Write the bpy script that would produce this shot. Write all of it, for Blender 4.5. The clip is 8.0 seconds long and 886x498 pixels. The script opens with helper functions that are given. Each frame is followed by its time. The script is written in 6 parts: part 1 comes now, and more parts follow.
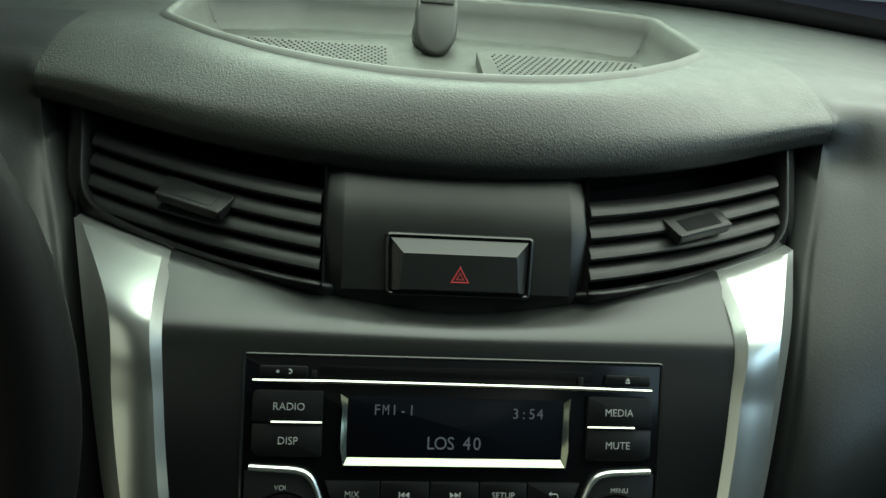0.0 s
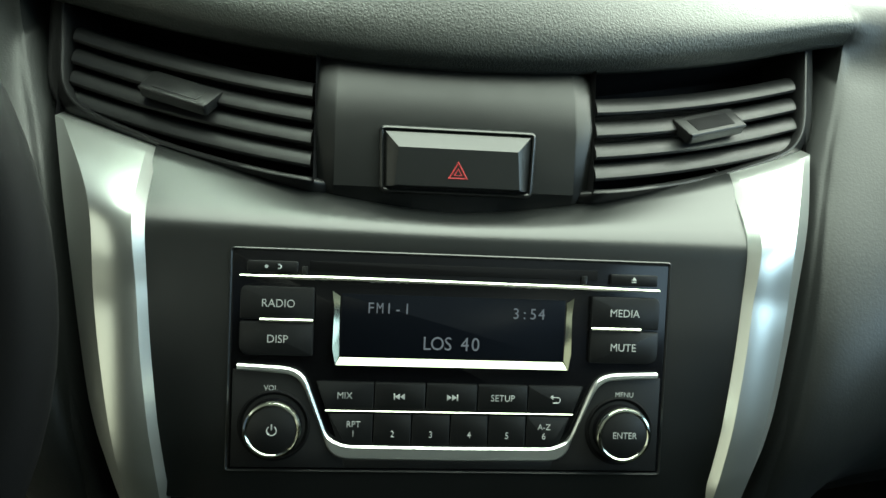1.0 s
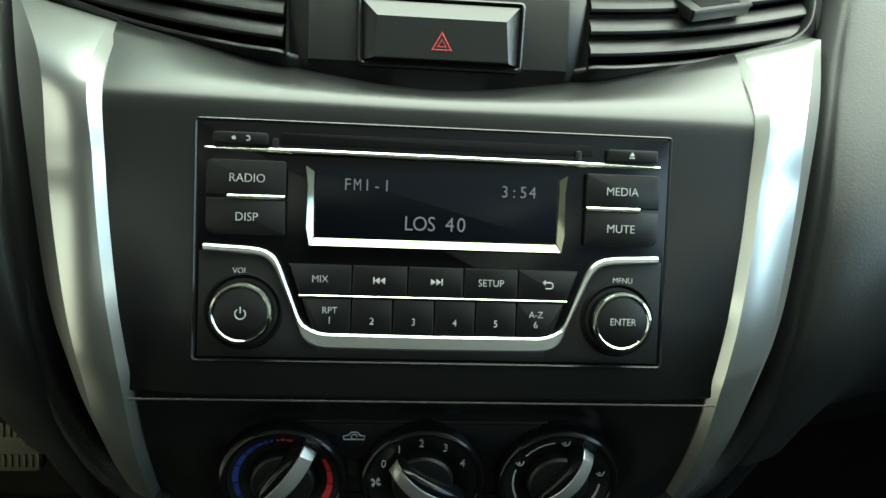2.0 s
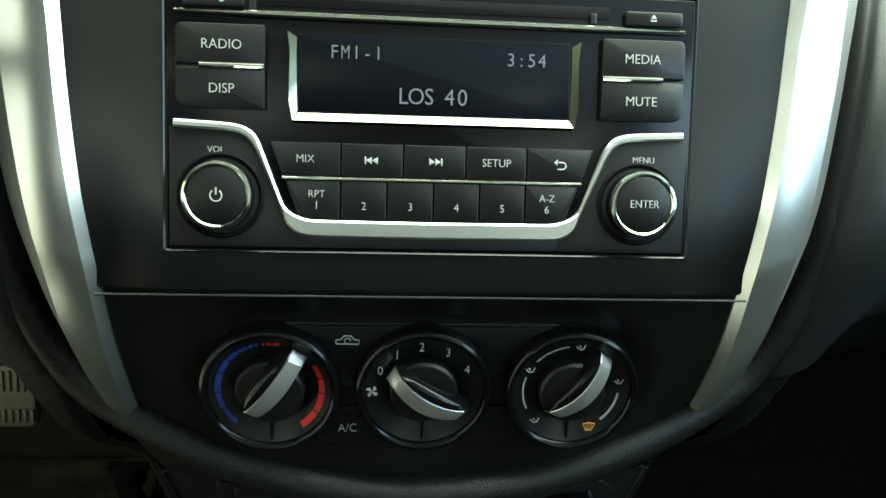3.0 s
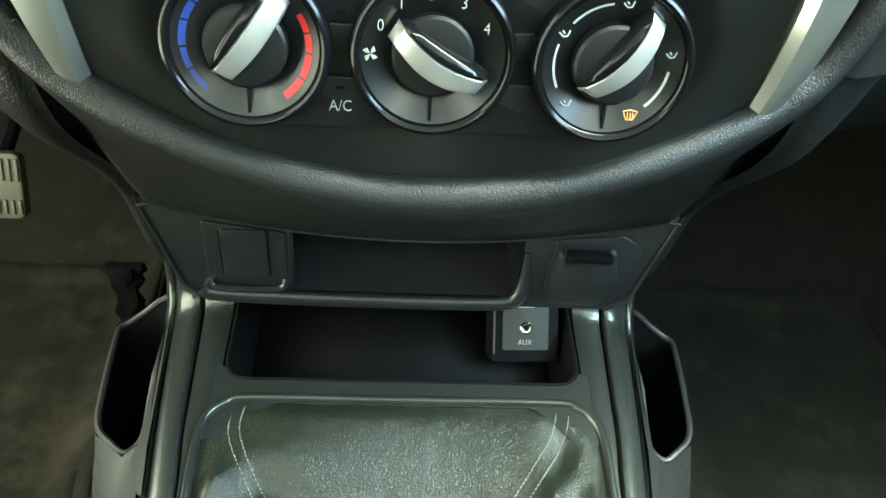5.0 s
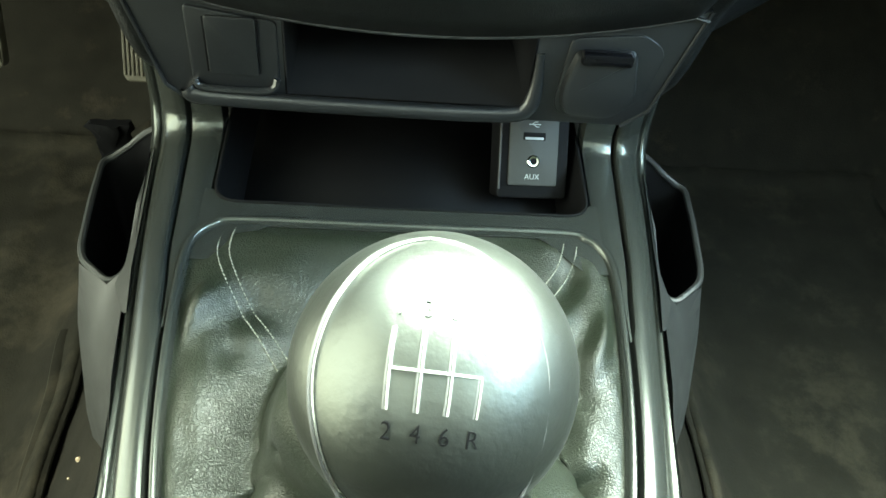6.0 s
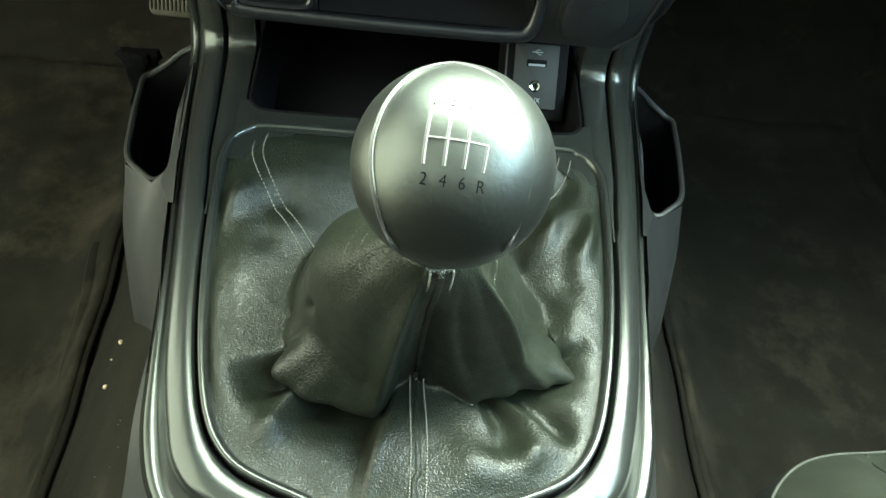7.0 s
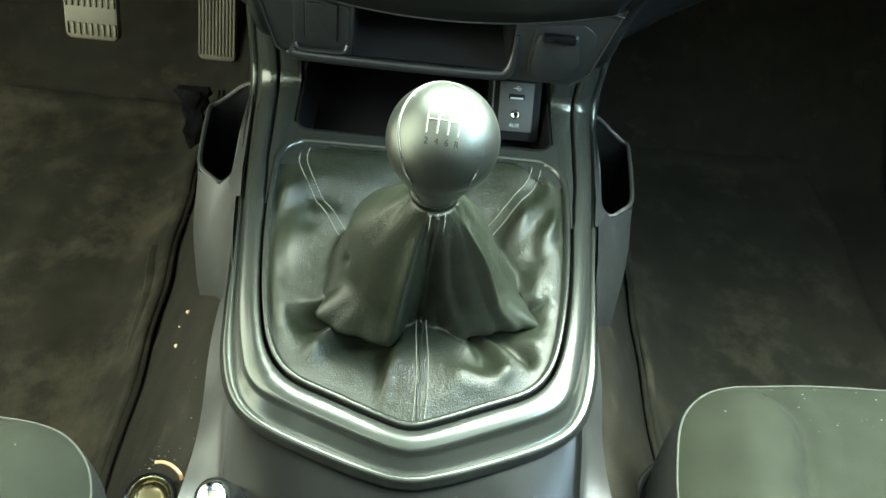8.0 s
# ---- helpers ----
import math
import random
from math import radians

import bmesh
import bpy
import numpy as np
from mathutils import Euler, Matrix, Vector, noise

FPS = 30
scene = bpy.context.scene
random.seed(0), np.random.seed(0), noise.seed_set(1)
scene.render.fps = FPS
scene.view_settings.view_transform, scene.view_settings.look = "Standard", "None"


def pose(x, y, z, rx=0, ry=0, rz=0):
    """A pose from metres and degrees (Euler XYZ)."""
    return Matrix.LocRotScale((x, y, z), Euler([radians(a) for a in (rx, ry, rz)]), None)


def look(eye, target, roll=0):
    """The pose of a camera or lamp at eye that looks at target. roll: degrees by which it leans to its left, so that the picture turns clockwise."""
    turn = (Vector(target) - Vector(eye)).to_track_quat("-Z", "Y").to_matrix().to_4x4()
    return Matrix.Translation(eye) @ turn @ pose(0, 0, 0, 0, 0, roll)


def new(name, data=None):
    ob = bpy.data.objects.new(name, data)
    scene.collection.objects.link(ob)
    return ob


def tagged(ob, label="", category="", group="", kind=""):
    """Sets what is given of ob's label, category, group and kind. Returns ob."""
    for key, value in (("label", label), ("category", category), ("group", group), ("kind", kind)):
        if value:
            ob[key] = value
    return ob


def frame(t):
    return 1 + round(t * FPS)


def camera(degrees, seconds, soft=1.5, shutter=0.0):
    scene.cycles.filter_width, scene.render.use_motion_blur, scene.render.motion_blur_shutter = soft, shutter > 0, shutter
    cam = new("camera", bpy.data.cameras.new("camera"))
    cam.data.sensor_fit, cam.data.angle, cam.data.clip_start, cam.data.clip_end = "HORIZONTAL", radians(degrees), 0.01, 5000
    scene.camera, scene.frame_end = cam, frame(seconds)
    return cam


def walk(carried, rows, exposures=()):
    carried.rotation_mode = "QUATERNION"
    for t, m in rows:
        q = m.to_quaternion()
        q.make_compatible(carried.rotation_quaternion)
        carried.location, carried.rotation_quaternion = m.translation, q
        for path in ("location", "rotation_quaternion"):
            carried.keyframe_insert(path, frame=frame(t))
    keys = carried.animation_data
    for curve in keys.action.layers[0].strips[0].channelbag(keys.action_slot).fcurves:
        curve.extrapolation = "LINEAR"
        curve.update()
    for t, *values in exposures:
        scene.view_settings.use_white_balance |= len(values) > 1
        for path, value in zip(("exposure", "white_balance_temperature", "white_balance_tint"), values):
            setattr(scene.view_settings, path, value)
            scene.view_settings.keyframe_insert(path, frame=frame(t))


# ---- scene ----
cam = camera(59.9, 8.0)
PATH = [
    (0, (-0.049, -0.254, 0.995), (0.163, 1.507, 0.07), 5.6),
    (0.5, (-0.046, -0.255, 0.975), (0.154, 1.489, 0.016), 5.3),
    (1, (-0.04, -0.256, 0.955), (0.151, 1.47, -0.036), 5.3),
    (1.5, (-0.034, -0.259, 0.932), (0.152, 1.457, -0.079), 5.1),
    (1.7, (-0.031, -0.261, 0.917), (0.154, 1.464, -0.078), 5.0),
    (2.8, (-0.019, -0.256, 0.856), (0.14, 1.456, -0.166), 3.7),
    (3, (-0.02, -0.252, 0.846), (0.143, 1.447, -0.195), 3.8),
    (3.5, (-0.017, -0.25, 0.822), (0.124, 1.428, -0.257), 3.5),
    (4, (-0.017, -0.25, 0.798), (0.125, 1.393, -0.333), 4.0),
    (4.5, (-0.018, -0.249, 0.773), (0.132, 1.339, -0.433), 4.6),
    (4.7, (-0.016, -0.249, 0.765), (0.131, 1.305, -0.486), 5.0),
    (5.8, (-0.013, -0.269, 0.693), (0.142, 1.138, -0.721), 6.7),
    (6, (-0.013, -0.272, 0.684), (0.146, 1.097, -0.765), 7.2),
    (6.5, (-0.015, -0.3, 0.684), (0.143, 1.008, -0.82), 8.3),
    (7, (-0.02, -0.339, 0.703), (0.142, 0.957, -0.812), 9.3),
    (7.5, (-0.019, -0.396, 0.739), (0.121, 0.932, -0.749), 8.9),
    (8, (-0.023, -0.479, 0.789), (0.114, 0.904, -0.65), 8.8),
]
EXPOSURES = [(0, -1.85), (0.5, -1.36), (1, -0.82), (1.5, -0.70), (3, -0.02), (3.5, 0.42), (4, 1.1), (4.5, 2.22), (6, 2.30), (6.5, 1.62), (7, 1.58), (7.5, 1.84), (8, 2.10)]
walk(cam, [(t, look(eye, target, roll)) for t, eye, target, roll in PATH], EXPOSURES)

# ---- light ----
world = bpy.data.worlds.new("overcast_sky")
scene.world = world
world.use_nodes = True
wn = world.node_tree.nodes
sky = wn.new("ShaderNodeTexSky")
sky.sky_type = 'NISHITA'
sky.sun_disc = False
sky.sun_elevation = radians(48)
sky.sun_rotation = radians(70)
world.node_tree.links.new(sky.outputs[0], wn["Background"].inputs[0])
wn["Background"].inputs[1].default_value = 0.08

sun = new("sun", bpy.data.lights.new("sun", 'SUN'))
sun.data.energy = 0.8
sun.data.angle = radians(14)
sun.data.color = (1.0, 0.97, 0.92)
sun.matrix_world = look((3.0, 1.2, 3.6), (0, 0, 0.5))


def window_light(name, eye, target, sx, sy, power, colour):
    """Rectangular lamp: daylight in a window opening, and the rear fill."""
    data = bpy.data.lights.new(name, 'AREA')
    data.shape = 'RECTANGLE'
    data.size, data.size_y, data.energy, data.color = sx, sy, power, colour
    ob = new(name, data)
    ob.matrix_world = look(eye, target)
    return ob


window_light("daylight_windscreen", (0.27, 0.20, 1.07), (0.20, -0.19, 0.15), 0.98, 0.57, 40.0, (0.85, 1.0, 0.83))
window_light("daylight_passenger_window", (0.78, -0.26, 1.06), (0.0, -0.12, 1.04), 0.75, 0.28, 7.5, (0.56, 0.84, 1.0))
window_light("daylight_driver_door", (-0.79, -0.16, 0.66), (-0.10, -0.10, 0.40), 0.90, 0.96, 6.5, (0.93, 1.0, 0.72))


# Unseen fill lamps at the rear sides, aimed up to brighten the ceiling.
for side in (-1, 1):
    window_light("ceiling_fill", (side * 0.785, -1.22, 1.04), (side * 0.285, -1.40, 1.86), 0.62, 0.28, 7.0, (0.88, 1.0, 0.90))


# ---- materials ----
def material(name, colour, rough=0.5, metal=0.0, grain=0.0, grain_scale=600.0, cells=False, spots=0.15, spot_scale=12.0,
             coat=0.0, rough_var=0.08, glow=0.0, dirt=None, dirt_scale=9.0, dirt_from=0.55, specular=0.5):
    """A surface with two scales of variation: fine grain as relief, and broad marks in tone and gloss."""
    m = bpy.data.materials.new(name)
    m.use_nodes = True
    nt = m.node_tree
    b = nt.nodes["Principled BSDF"]
    link = nt.links.new
    co = nt.nodes.new("ShaderNodeTexCoord")
    broad = nt.nodes.new("ShaderNodeTexNoise")
    broad.inputs["Scale"].default_value, broad.inputs["Detail"].default_value = spot_scale, 6.0
    link(co.outputs["Object"], broad.inputs["Vector"])
    ramp = nt.nodes.new("ShaderNodeMix")
    ramp.data_type = 'RGBA'
    c = Vector(colour)
    ramp.inputs["A"].default_value = (*(c * (1 - spots)), 1)
    ramp.inputs["B"].default_value = (*(c * (1 + spots)), 1)
    link(broad.outputs["Fac"], ramp.inputs["Factor"])
    out = ramp.outputs["Result"]
    if dirt:
        dn = nt.nodes.new("ShaderNodeTexNoise")
        dn.inputs["Scale"].default_value, dn.inputs["Detail"].default_value = dirt_scale, 9.0
        dn.inputs["Roughness"].default_value = 0.7
        link(co.outputs["Object"], dn.inputs["Vector"])
        mr = nt.nodes.new("ShaderNodeMapRange")
        mr.inputs["From Min"].default_value, mr.inputs["From Max"].default_value = dirt_from, dirt_from + 0.18
        link(dn.outputs["Fac"], mr.inputs["Value"])
        mx = nt.nodes.new("ShaderNodeMix")
        mx.data_type = 'RGBA'
        link(mr.outputs["Result"], mx.inputs["Factor"])
        link(out, mx.inputs["A"])
        mx.inputs["B"].default_value = (*dirt, 1)
        out = mx.outputs["Result"]
    link(out, b.inputs["Base Color"])
    rr = nt.nodes.new("ShaderNodeMapRange")
    rr.inputs["To Min"].default_value, rr.inputs["To Max"].default_value = max(0.02, rough - rough_var), min(1.0, rough + rough_var)
    rn = nt.nodes.new("ShaderNodeTexNoise")
    rn.inputs["Scale"].default_value, rn.inputs["Detail"].default_value = 70.0, 5.0
    link(co.outputs["Object"], rn.inputs["Vector"])
    link(rn.outputs["Fac"], rr.inputs["Value"])
    link(rr.outputs["Result"], b.inputs["Roughness"])
    b.inputs["Metallic"].default_value = metal
    b.inputs["Coat Weight"].default_value = coat
    b.inputs["Coat Roughness"].default_value = 0.04
    b.inputs["Specular IOR Level"].default_value = specular
    if glow:
        b.inputs["Emission Color"].default_value = (*colour, 1)
        b.inputs["Emission Strength"].default_value = glow
    if grain:
        bump = nt.nodes.new("ShaderNodeBump")
        bump.inputs["Strength"].default_value = grain
        bump.inputs["Distance"].default_value = 0.0006
        if cells:
            g = nt.nodes.new("ShaderNodeTexVoronoi")
            g.feature = 'DISTANCE_TO_EDGE'
            g.inputs["Scale"].default_value = grain_scale
            warp = nt.nodes.new("ShaderNodeTexNoise")
            warp.inputs["Scale"].default_value = grain_scale * 0.7
            link(co.outputs["Object"], warp.inputs["Vector"])
            add = nt.nodes.new("ShaderNodeMix")
            add.data_type = 'VECTOR'
            add.inputs["Factor"].default_value = 0.0035
            link(co.outputs["Object"], add.inputs["A"])
            link(warp.outputs["Color"], add.inputs["B"])
            link(add.outputs["Result"], g.inputs["Vector"])
            sat = nt.nodes.new("ShaderNodeMapRange")
            sat.inputs["From Max"].default_value = 0.28
            sat.interpolation_type = 'SMOOTHSTEP'
            link(g.outputs["Distance"], sat.inputs["Value"])
            link(sat.outputs["Result"], bump.inputs["Height"])
        else:
            g = nt.nodes.new("ShaderNodeTexNoise")
            g.inputs["Scale"].default_value, g.inputs["Detail"].default_value = grain_scale, 4.0
            link(co.outputs["Object"], g.inputs["Vector"])
            link(g.outputs["Fac"], bump.inputs["Height"])
        link(bump.outputs["Normal"], b.inputs["Normal"])
    return m


# One dash skin in several tones; how light falls is put into the colours.
GRAINED = material("grained_soft_plastic", (0.020, 0.0222, 0.0200), 0.44, specular=0.42, grain=0.30, grain_scale=560, cells=True, spots=0.12)
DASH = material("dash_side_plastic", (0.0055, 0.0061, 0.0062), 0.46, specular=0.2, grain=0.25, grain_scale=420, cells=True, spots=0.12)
SIDE_SHADED = material("shaded_dash_face_plastic", (0.0105, 0.0116, 0.0115), 0.44, specular=0.34, grain=0.07, grain_scale=460, cells=True, spots=0.12)
TOP = material("smooth_dash_top", (0.016, 0.0176, 0.0162), 0.44, specular=0.42, grain=0.12, grain_scale=500, cells=True)
POD = material("lower_panel_plastic", (0.0085, 0.0092, 0.0100), 0.32, grain=0.06, grain_scale=1500)
TRAY = material("tray_plastic", (0.025, 0.0265, 0.0235), 0.55, grain=0.12, grain_scale=1600)
RUBBER = material("tray_rubber", (0.023, 0.0245, 0.0215), 0.7, grain=0.1, grain_scale=900)
DIMPLE = material("tray_dimple", (0.012, 0.013, 0.012), 0.7)
PLASTIC = material("satin_black_plastic", (0.0050, 0.0055, 0.0055), 0.29, specular=0.52, rough_var=0.02, spots=0.1)
PANEL = material("switch_panel_plastic", (0.0056, 0.0060, 0.0058), 0.40, specular=0.27, grain=0.05, grain_scale=1500, spots=0.1)
VENT = material("vent_plastic", (0.0056, 0.0058, 0.0060), 0.42, specular=0.25, grain=0.06, grain_scale=1500, spots=0.1)
# Near-black for dark plastic parts; inside recesses it also stands for their shade.
DEEP = material("black_plastic_and_recess_shade", (0.0030, 0.0030, 0.0034), 0.7, specular=0.10, grain=0.1, grain_scale=900)
PIANO = material("gloss_black", (0.0035, 0.0035, 0.0042), 0.16, rough_var=0.02, spots=0.3, specular=0.20)
BUTTON = material("button_rubber_black", (0.0055, 0.0058, 0.0062), 0.42, specular=0.31, grain=0.05, grain_scale=2200)
SILVER = material("satin_silver_paint", (0.54, 0.56, 0.54), 0.30, rough_var=0.015, metal=0.92, grain=0.02, grain_scale=2500, spots=0.05)
SILVER_DARK = material("worn_satin_trim", (0.056, 0.061, 0.055), 0.25, metal=0.7, rough_var=0.015, grain=0.02, grain_scale=2000, spots=0.1)
# Warm tint: the beige cabin's reflection is put into the chrome's colour.
CHROME = material("chrome", (0.52, 0.53, 0.46), 0.09, metal=1.0, rough_var=0.03, spots=0.03)
# Warmer, mottled tone paints the cabin's reflection into the display's chrome.
BEZEL = material("reflection_toned_chrome", (0.25, 0.26, 0.20), 0.16, metal=1.0, rough_var=0.05, spots=0.25, spot_scale=45)
KNOB = material("satin_metal_knob", (0.084, 0.091, 0.082), 0.42, rough_var=0.03, metal=0.95, grain=0.20, grain_scale=520, spots=0.06)
GRIP = material("satin_silver_grip_paint", (0.60, 0.61, 0.60), 0.34, metal=0.80, rough_var=0.03, spots=0.06)
ENGRAVED = material("engraved_metal", (0.55, 0.56, 0.52), 0.25, metal=0.9)
GLASS_BLACK = material("display_glass", (0.004, 0.005, 0.0075), 0.20, specular=0.12, rough_var=0.03, spots=0.2)
LCD_TEXT = material("display_segments", (0.040, 0.046, 0.053), 0.5, glow=3.8)
PRINT = material("white_print", (0.37, 0.38, 0.37), 0.55, spots=0.05)
PRINT_GREY = material("grey_print", (0.30, 0.33, 0.33), 0.55, spots=0.05)
RED = material("red_print", (0.50, 0.010, 0.016), 0.5, spots=0.05)
RED_DIM = material("dim_red_print", (0.30, 0.022, 0.024), 0.5, spots=0.05)
BLUE = material("blue_print", (0.012, 0.034, 0.19), 0.5, spots=0.05)
ORANGE = material("orange_print", (0.62, 0.30, 0.10), 0.5, spots=0.05)
LEATHER = material("black_leather", (0.0112, 0.0142, 0.0086), 0.38, rough_var=0.05, specular=0.48, grain=0.36, grain_scale=560, cells=True, spots=0.2)
ROLL = material("padded_roll_skin", (0.0075, 0.0085, 0.0087), 0.42, specular=0.33, grain=0.24, grain_scale=620, cells=True)
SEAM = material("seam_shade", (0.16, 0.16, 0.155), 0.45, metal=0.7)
CONSOLE_TOP = material("console_top_plastic", (0.0022, 0.0024, 0.0022), 0.26, specular=0.14, rough_var=0.03, grain=0.05, grain_scale=1800, spots=0.15)
THREAD = material("grey_thread", (0.18, 0.18, 0.15), 0.8)
CARPET = material("worn_carpet", (0.0122, 0.0111, 0.0082), 0.95, grain=1.0, grain_scale=500, spots=0.55, spot_scale=30.0,
                  dirt=(0.036, 0.029, 0.020), dirt_scale=14.0, dirt_from=0.58, specular=0.1)
MAT = material("floor_mat_carpet", (0.0138, 0.0127, 0.0092), 0.95, grain=1.0, grain_scale=420, spots=0.55, spot_scale=28.0,
               dirt=(0.034, 0.029, 0.020), dirt_scale=7.0, dirt_from=0.50, specular=0.1)
FABRIC = material("seat_fabric", (0.0122, 0.0142, 0.0096), 0.92, grain=0.7, grain_scale=1500, spots=0.38, spot_scale=40,
                  dirt=(0.040, 0.044, 0.034), dirt_scale=240.0, dirt_from=0.64, specular=0.15)
BORDER = material("seat_border_fabric", (0.011, 0.012, 0.011), 0.9, grain=0.6, grain_scale=900, spots=0.3, specular=0.15)
WELT = material("pale_welt", (0.030, 0.033, 0.025), 0.8, grain=0.4, grain_scale=900, spots=0.4, spot_scale=120)
LINT = material("white_lint", (0.13, 0.13, 0.115), 0.9, spots=0.4, spot_scale=200)
SHELL = material("console_side_plastic", (0.017, 0.0175, 0.0165), 0.50, grain=0.15, grain_scale=1200)
PEDAL = material("worn_pedal_metal", (0.072, 0.065, 0.044), 0.55, metal=0.3, grain=0.2, grain_scale=500, spots=0.25, spot_scale=60)
HEADLINER = material("grey_headliner", (0.72, 0.73, 0.68), 0.95, grain=0.3, grain_scale=900)
CRUMB = material("crumbs", (0.55, 0.42, 0.28), 0.8, spots=0.3, spot_scale=40)
TAN = material("tan_strap", (0.20, 0.11, 0.05), 0.45, spots=0.35, spot_scale=150)
BRASS = material("brassy_metal", (0.125, 0.105, 0.058), 0.20, metal=0.9, spots=0.2, spot_scale=60)


def clear_glass():
    m = bpy.data.materials.new("window_glass")
    m.use_nodes = True
    b = m.node_tree.nodes["Principled BSDF"]
    b.inputs["Base Color"].default_value = (0.86, 0.95, 0.90, 1)
    b.inputs["Transmission Weight"].default_value = 1.0
    b.inputs["Roughness"].default_value = 0.0
    b.inputs["IOR"].default_value = 1.05
    return m


GLASS = clear_glass()


# ---- building helpers ----
def axes(origin, vx, vy):
    """A pose from an origin, its x direction and its rough y direction."""
    vx = Vector(vx).normalized()
    vz = vx.cross(Vector(vy)).normalized()
    vy = vz.cross(vx)
    m = Matrix((vx, vy, vz)).transposed().to_4x4()
    m.translation = origin
    return m


def mesh_of(verts, faces, name, angle=38):
    me = bpy.data.meshes.new(name)
    me.from_pydata([tuple(v) for v in verts], [], faces)
    me.validate()
    bm = bmesh.new()
    bm.from_mesh(me)
    bmesh.ops.remove_doubles(bm, verts=bm.verts, dist=1e-6)
    bmesh.ops.recalc_face_normals(bm, faces=bm.faces)
    bm.to_mesh(me)
    bm.free()
    me.polygons.foreach_set("use_smooth", [True] * len(me.polygons))
    me.set_sharp_from_angle(angle=radians(angle))
    return me


class Shape:
    """Collects vertices and faces for one mesh."""

    def __init__(self):
        self.v, self.f = [], []

    def grid(self, rows, wrap=False, cap=False):
        base, n = len(self.v), len(rows[0])
        for r in rows:
            self.v += [Vector(p) for p in r]
        for i in range(len(rows) - 1):
            for j in range(n if wrap else n - 1):
                k = (j + 1) % n
                self.f.append((base + i * n + j, base + i * n + k, base + (i + 1) * n + k, base + (i + 1) * n + j))
        if cap:
            self.f.append(tuple(range(base, base + n)))
            last = base + (len(rows) - 1) * n
            self.f.append(tuple(range(last, last + n)))
        return self

    def prism(self, outline, w0, w1, bevel=0.0004, m=Matrix()):
        """An outline extruded from w0 to w1, its front edge rounded."""
        rows = []
        for inset, w in ((0, w0), (0, w1 - bevel), (bevel * 0.3, w1 - bevel * 0.3), (bevel, w1)):
            rows.append([m @ Vector((p[0], p[1], w)) for p in shrink(outline, inset)])
        return self.grid(rows, wrap=True, cap=True)

    def lathe(self, profile, m=Matrix(), n=40, cap=True):
        rows = [[m @ Vector((r * math.cos(2 * math.pi * k / n), r * math.sin(2 * math.pi * k / n), h)) for k in range(n)] for r, h in profile]
        return self.grid(rows, wrap=True, cap=cap)

    def ribbon(self, path, widths, w0, w1, bevel=0.0004, m=Matrix()):
        """A flat bar along a path in the plane of m."""
        rows = []
        for i, p in enumerate(path):
            a, b = path[max(i - 1, 0)], path[min(i + 1, len(path) - 1)]
            t = Vector((b[0] - a[0], b[1] - a[1])).normalized()
            s = Vector((-t.y, t.x))
            h = widths[i] / 2
            rows.append([m @ Vector((p[0] + s.x * o, p[1] + s.y * o, w)) for o, w in
                         ((-h, w0), (-h, w1 - bevel), (-h + bevel, w1), (h - bevel, w1), (h, w1 - bevel), (h, w0))])
        return self.grid(rows, wrap=True, cap=True)

    def tube(self, path, radius, n=10, closed=False, flat=1.0, up=Vector((0, 0, 1))):
        path = [Vector(p) for p in path]
        rows, count = [], len(path)
        for i, p in enumerate(path):
            a = path[(i - 1) % count] if closed else path[max(i - 1, 0)]
            b = path[(i + 1) % count] if closed else path[min(i + 1, count - 1)]
            t = (b - a).normalized()
            s = t.cross(up)
            s = s.normalized() if s.length > 1e-4 else t.orthogonal().normalized()
            u = s.cross(t)
            r = radius(i / (count - 1)) if callable(radius) else radius
            rows.append([p + s * r * math.cos(2 * math.pi * k / n) + u * r * flat * math.sin(2 * math.pi * k / n) for k in range(n)])
        if closed:
            rows.append(rows[0])
        return self.grid(rows, wrap=True, cap=not closed)

    def box(self, lo, hi, bevel=0.002, m=Matrix()):
        r = rect(lo[0], lo[1], hi[0], hi[1], min(bevel * 1.5, (hi[0] - lo[0]) / 3, (hi[1] - lo[1]) / 3), 3)
        rows = [[m @ Vector((p[0], p[1], w)) for p in shrink(r, i)] for i, w in
                ((bevel, lo[2]), (bevel * 0.3, lo[2] + bevel * 0.3), (0, lo[2] + bevel), (0, hi[2] - bevel), (bevel * 0.3, hi[2] - bevel * 0.3), (bevel, hi[2]))]
        return self.grid(rows, wrap=True, cap=True)

    def mesh(self, name, angle=38):
        return mesh_of(self.v, self.f, name, angle)


def shrink(outline, d):
    """The outline (counter-clockwise) drawn in by d."""
    if not d:
        return list(outline)
    out, n = [], len(outline)
    for i in range(n):
        a, p, b = Vector(outline[i - 1]), Vector(outline[i]), Vector(outline[(i + 1) % n])
        t0, t1 = (p - a), (b - p)
        if t0.length < 1e-7 or t1.length < 1e-7:
            out.append((p.x, p.y))
            continue
        n0, n1 = Vector((-t0.y, t0.x)).normalized(), Vector((-t1.y, t1.x)).normalized()
        k = n0 + n1
        k = k / max(k.dot(n0), 0.35) if k.length > 1e-4 else n0
        out.append((p.x + k.x * d, p.y + k.y * d))
    return out


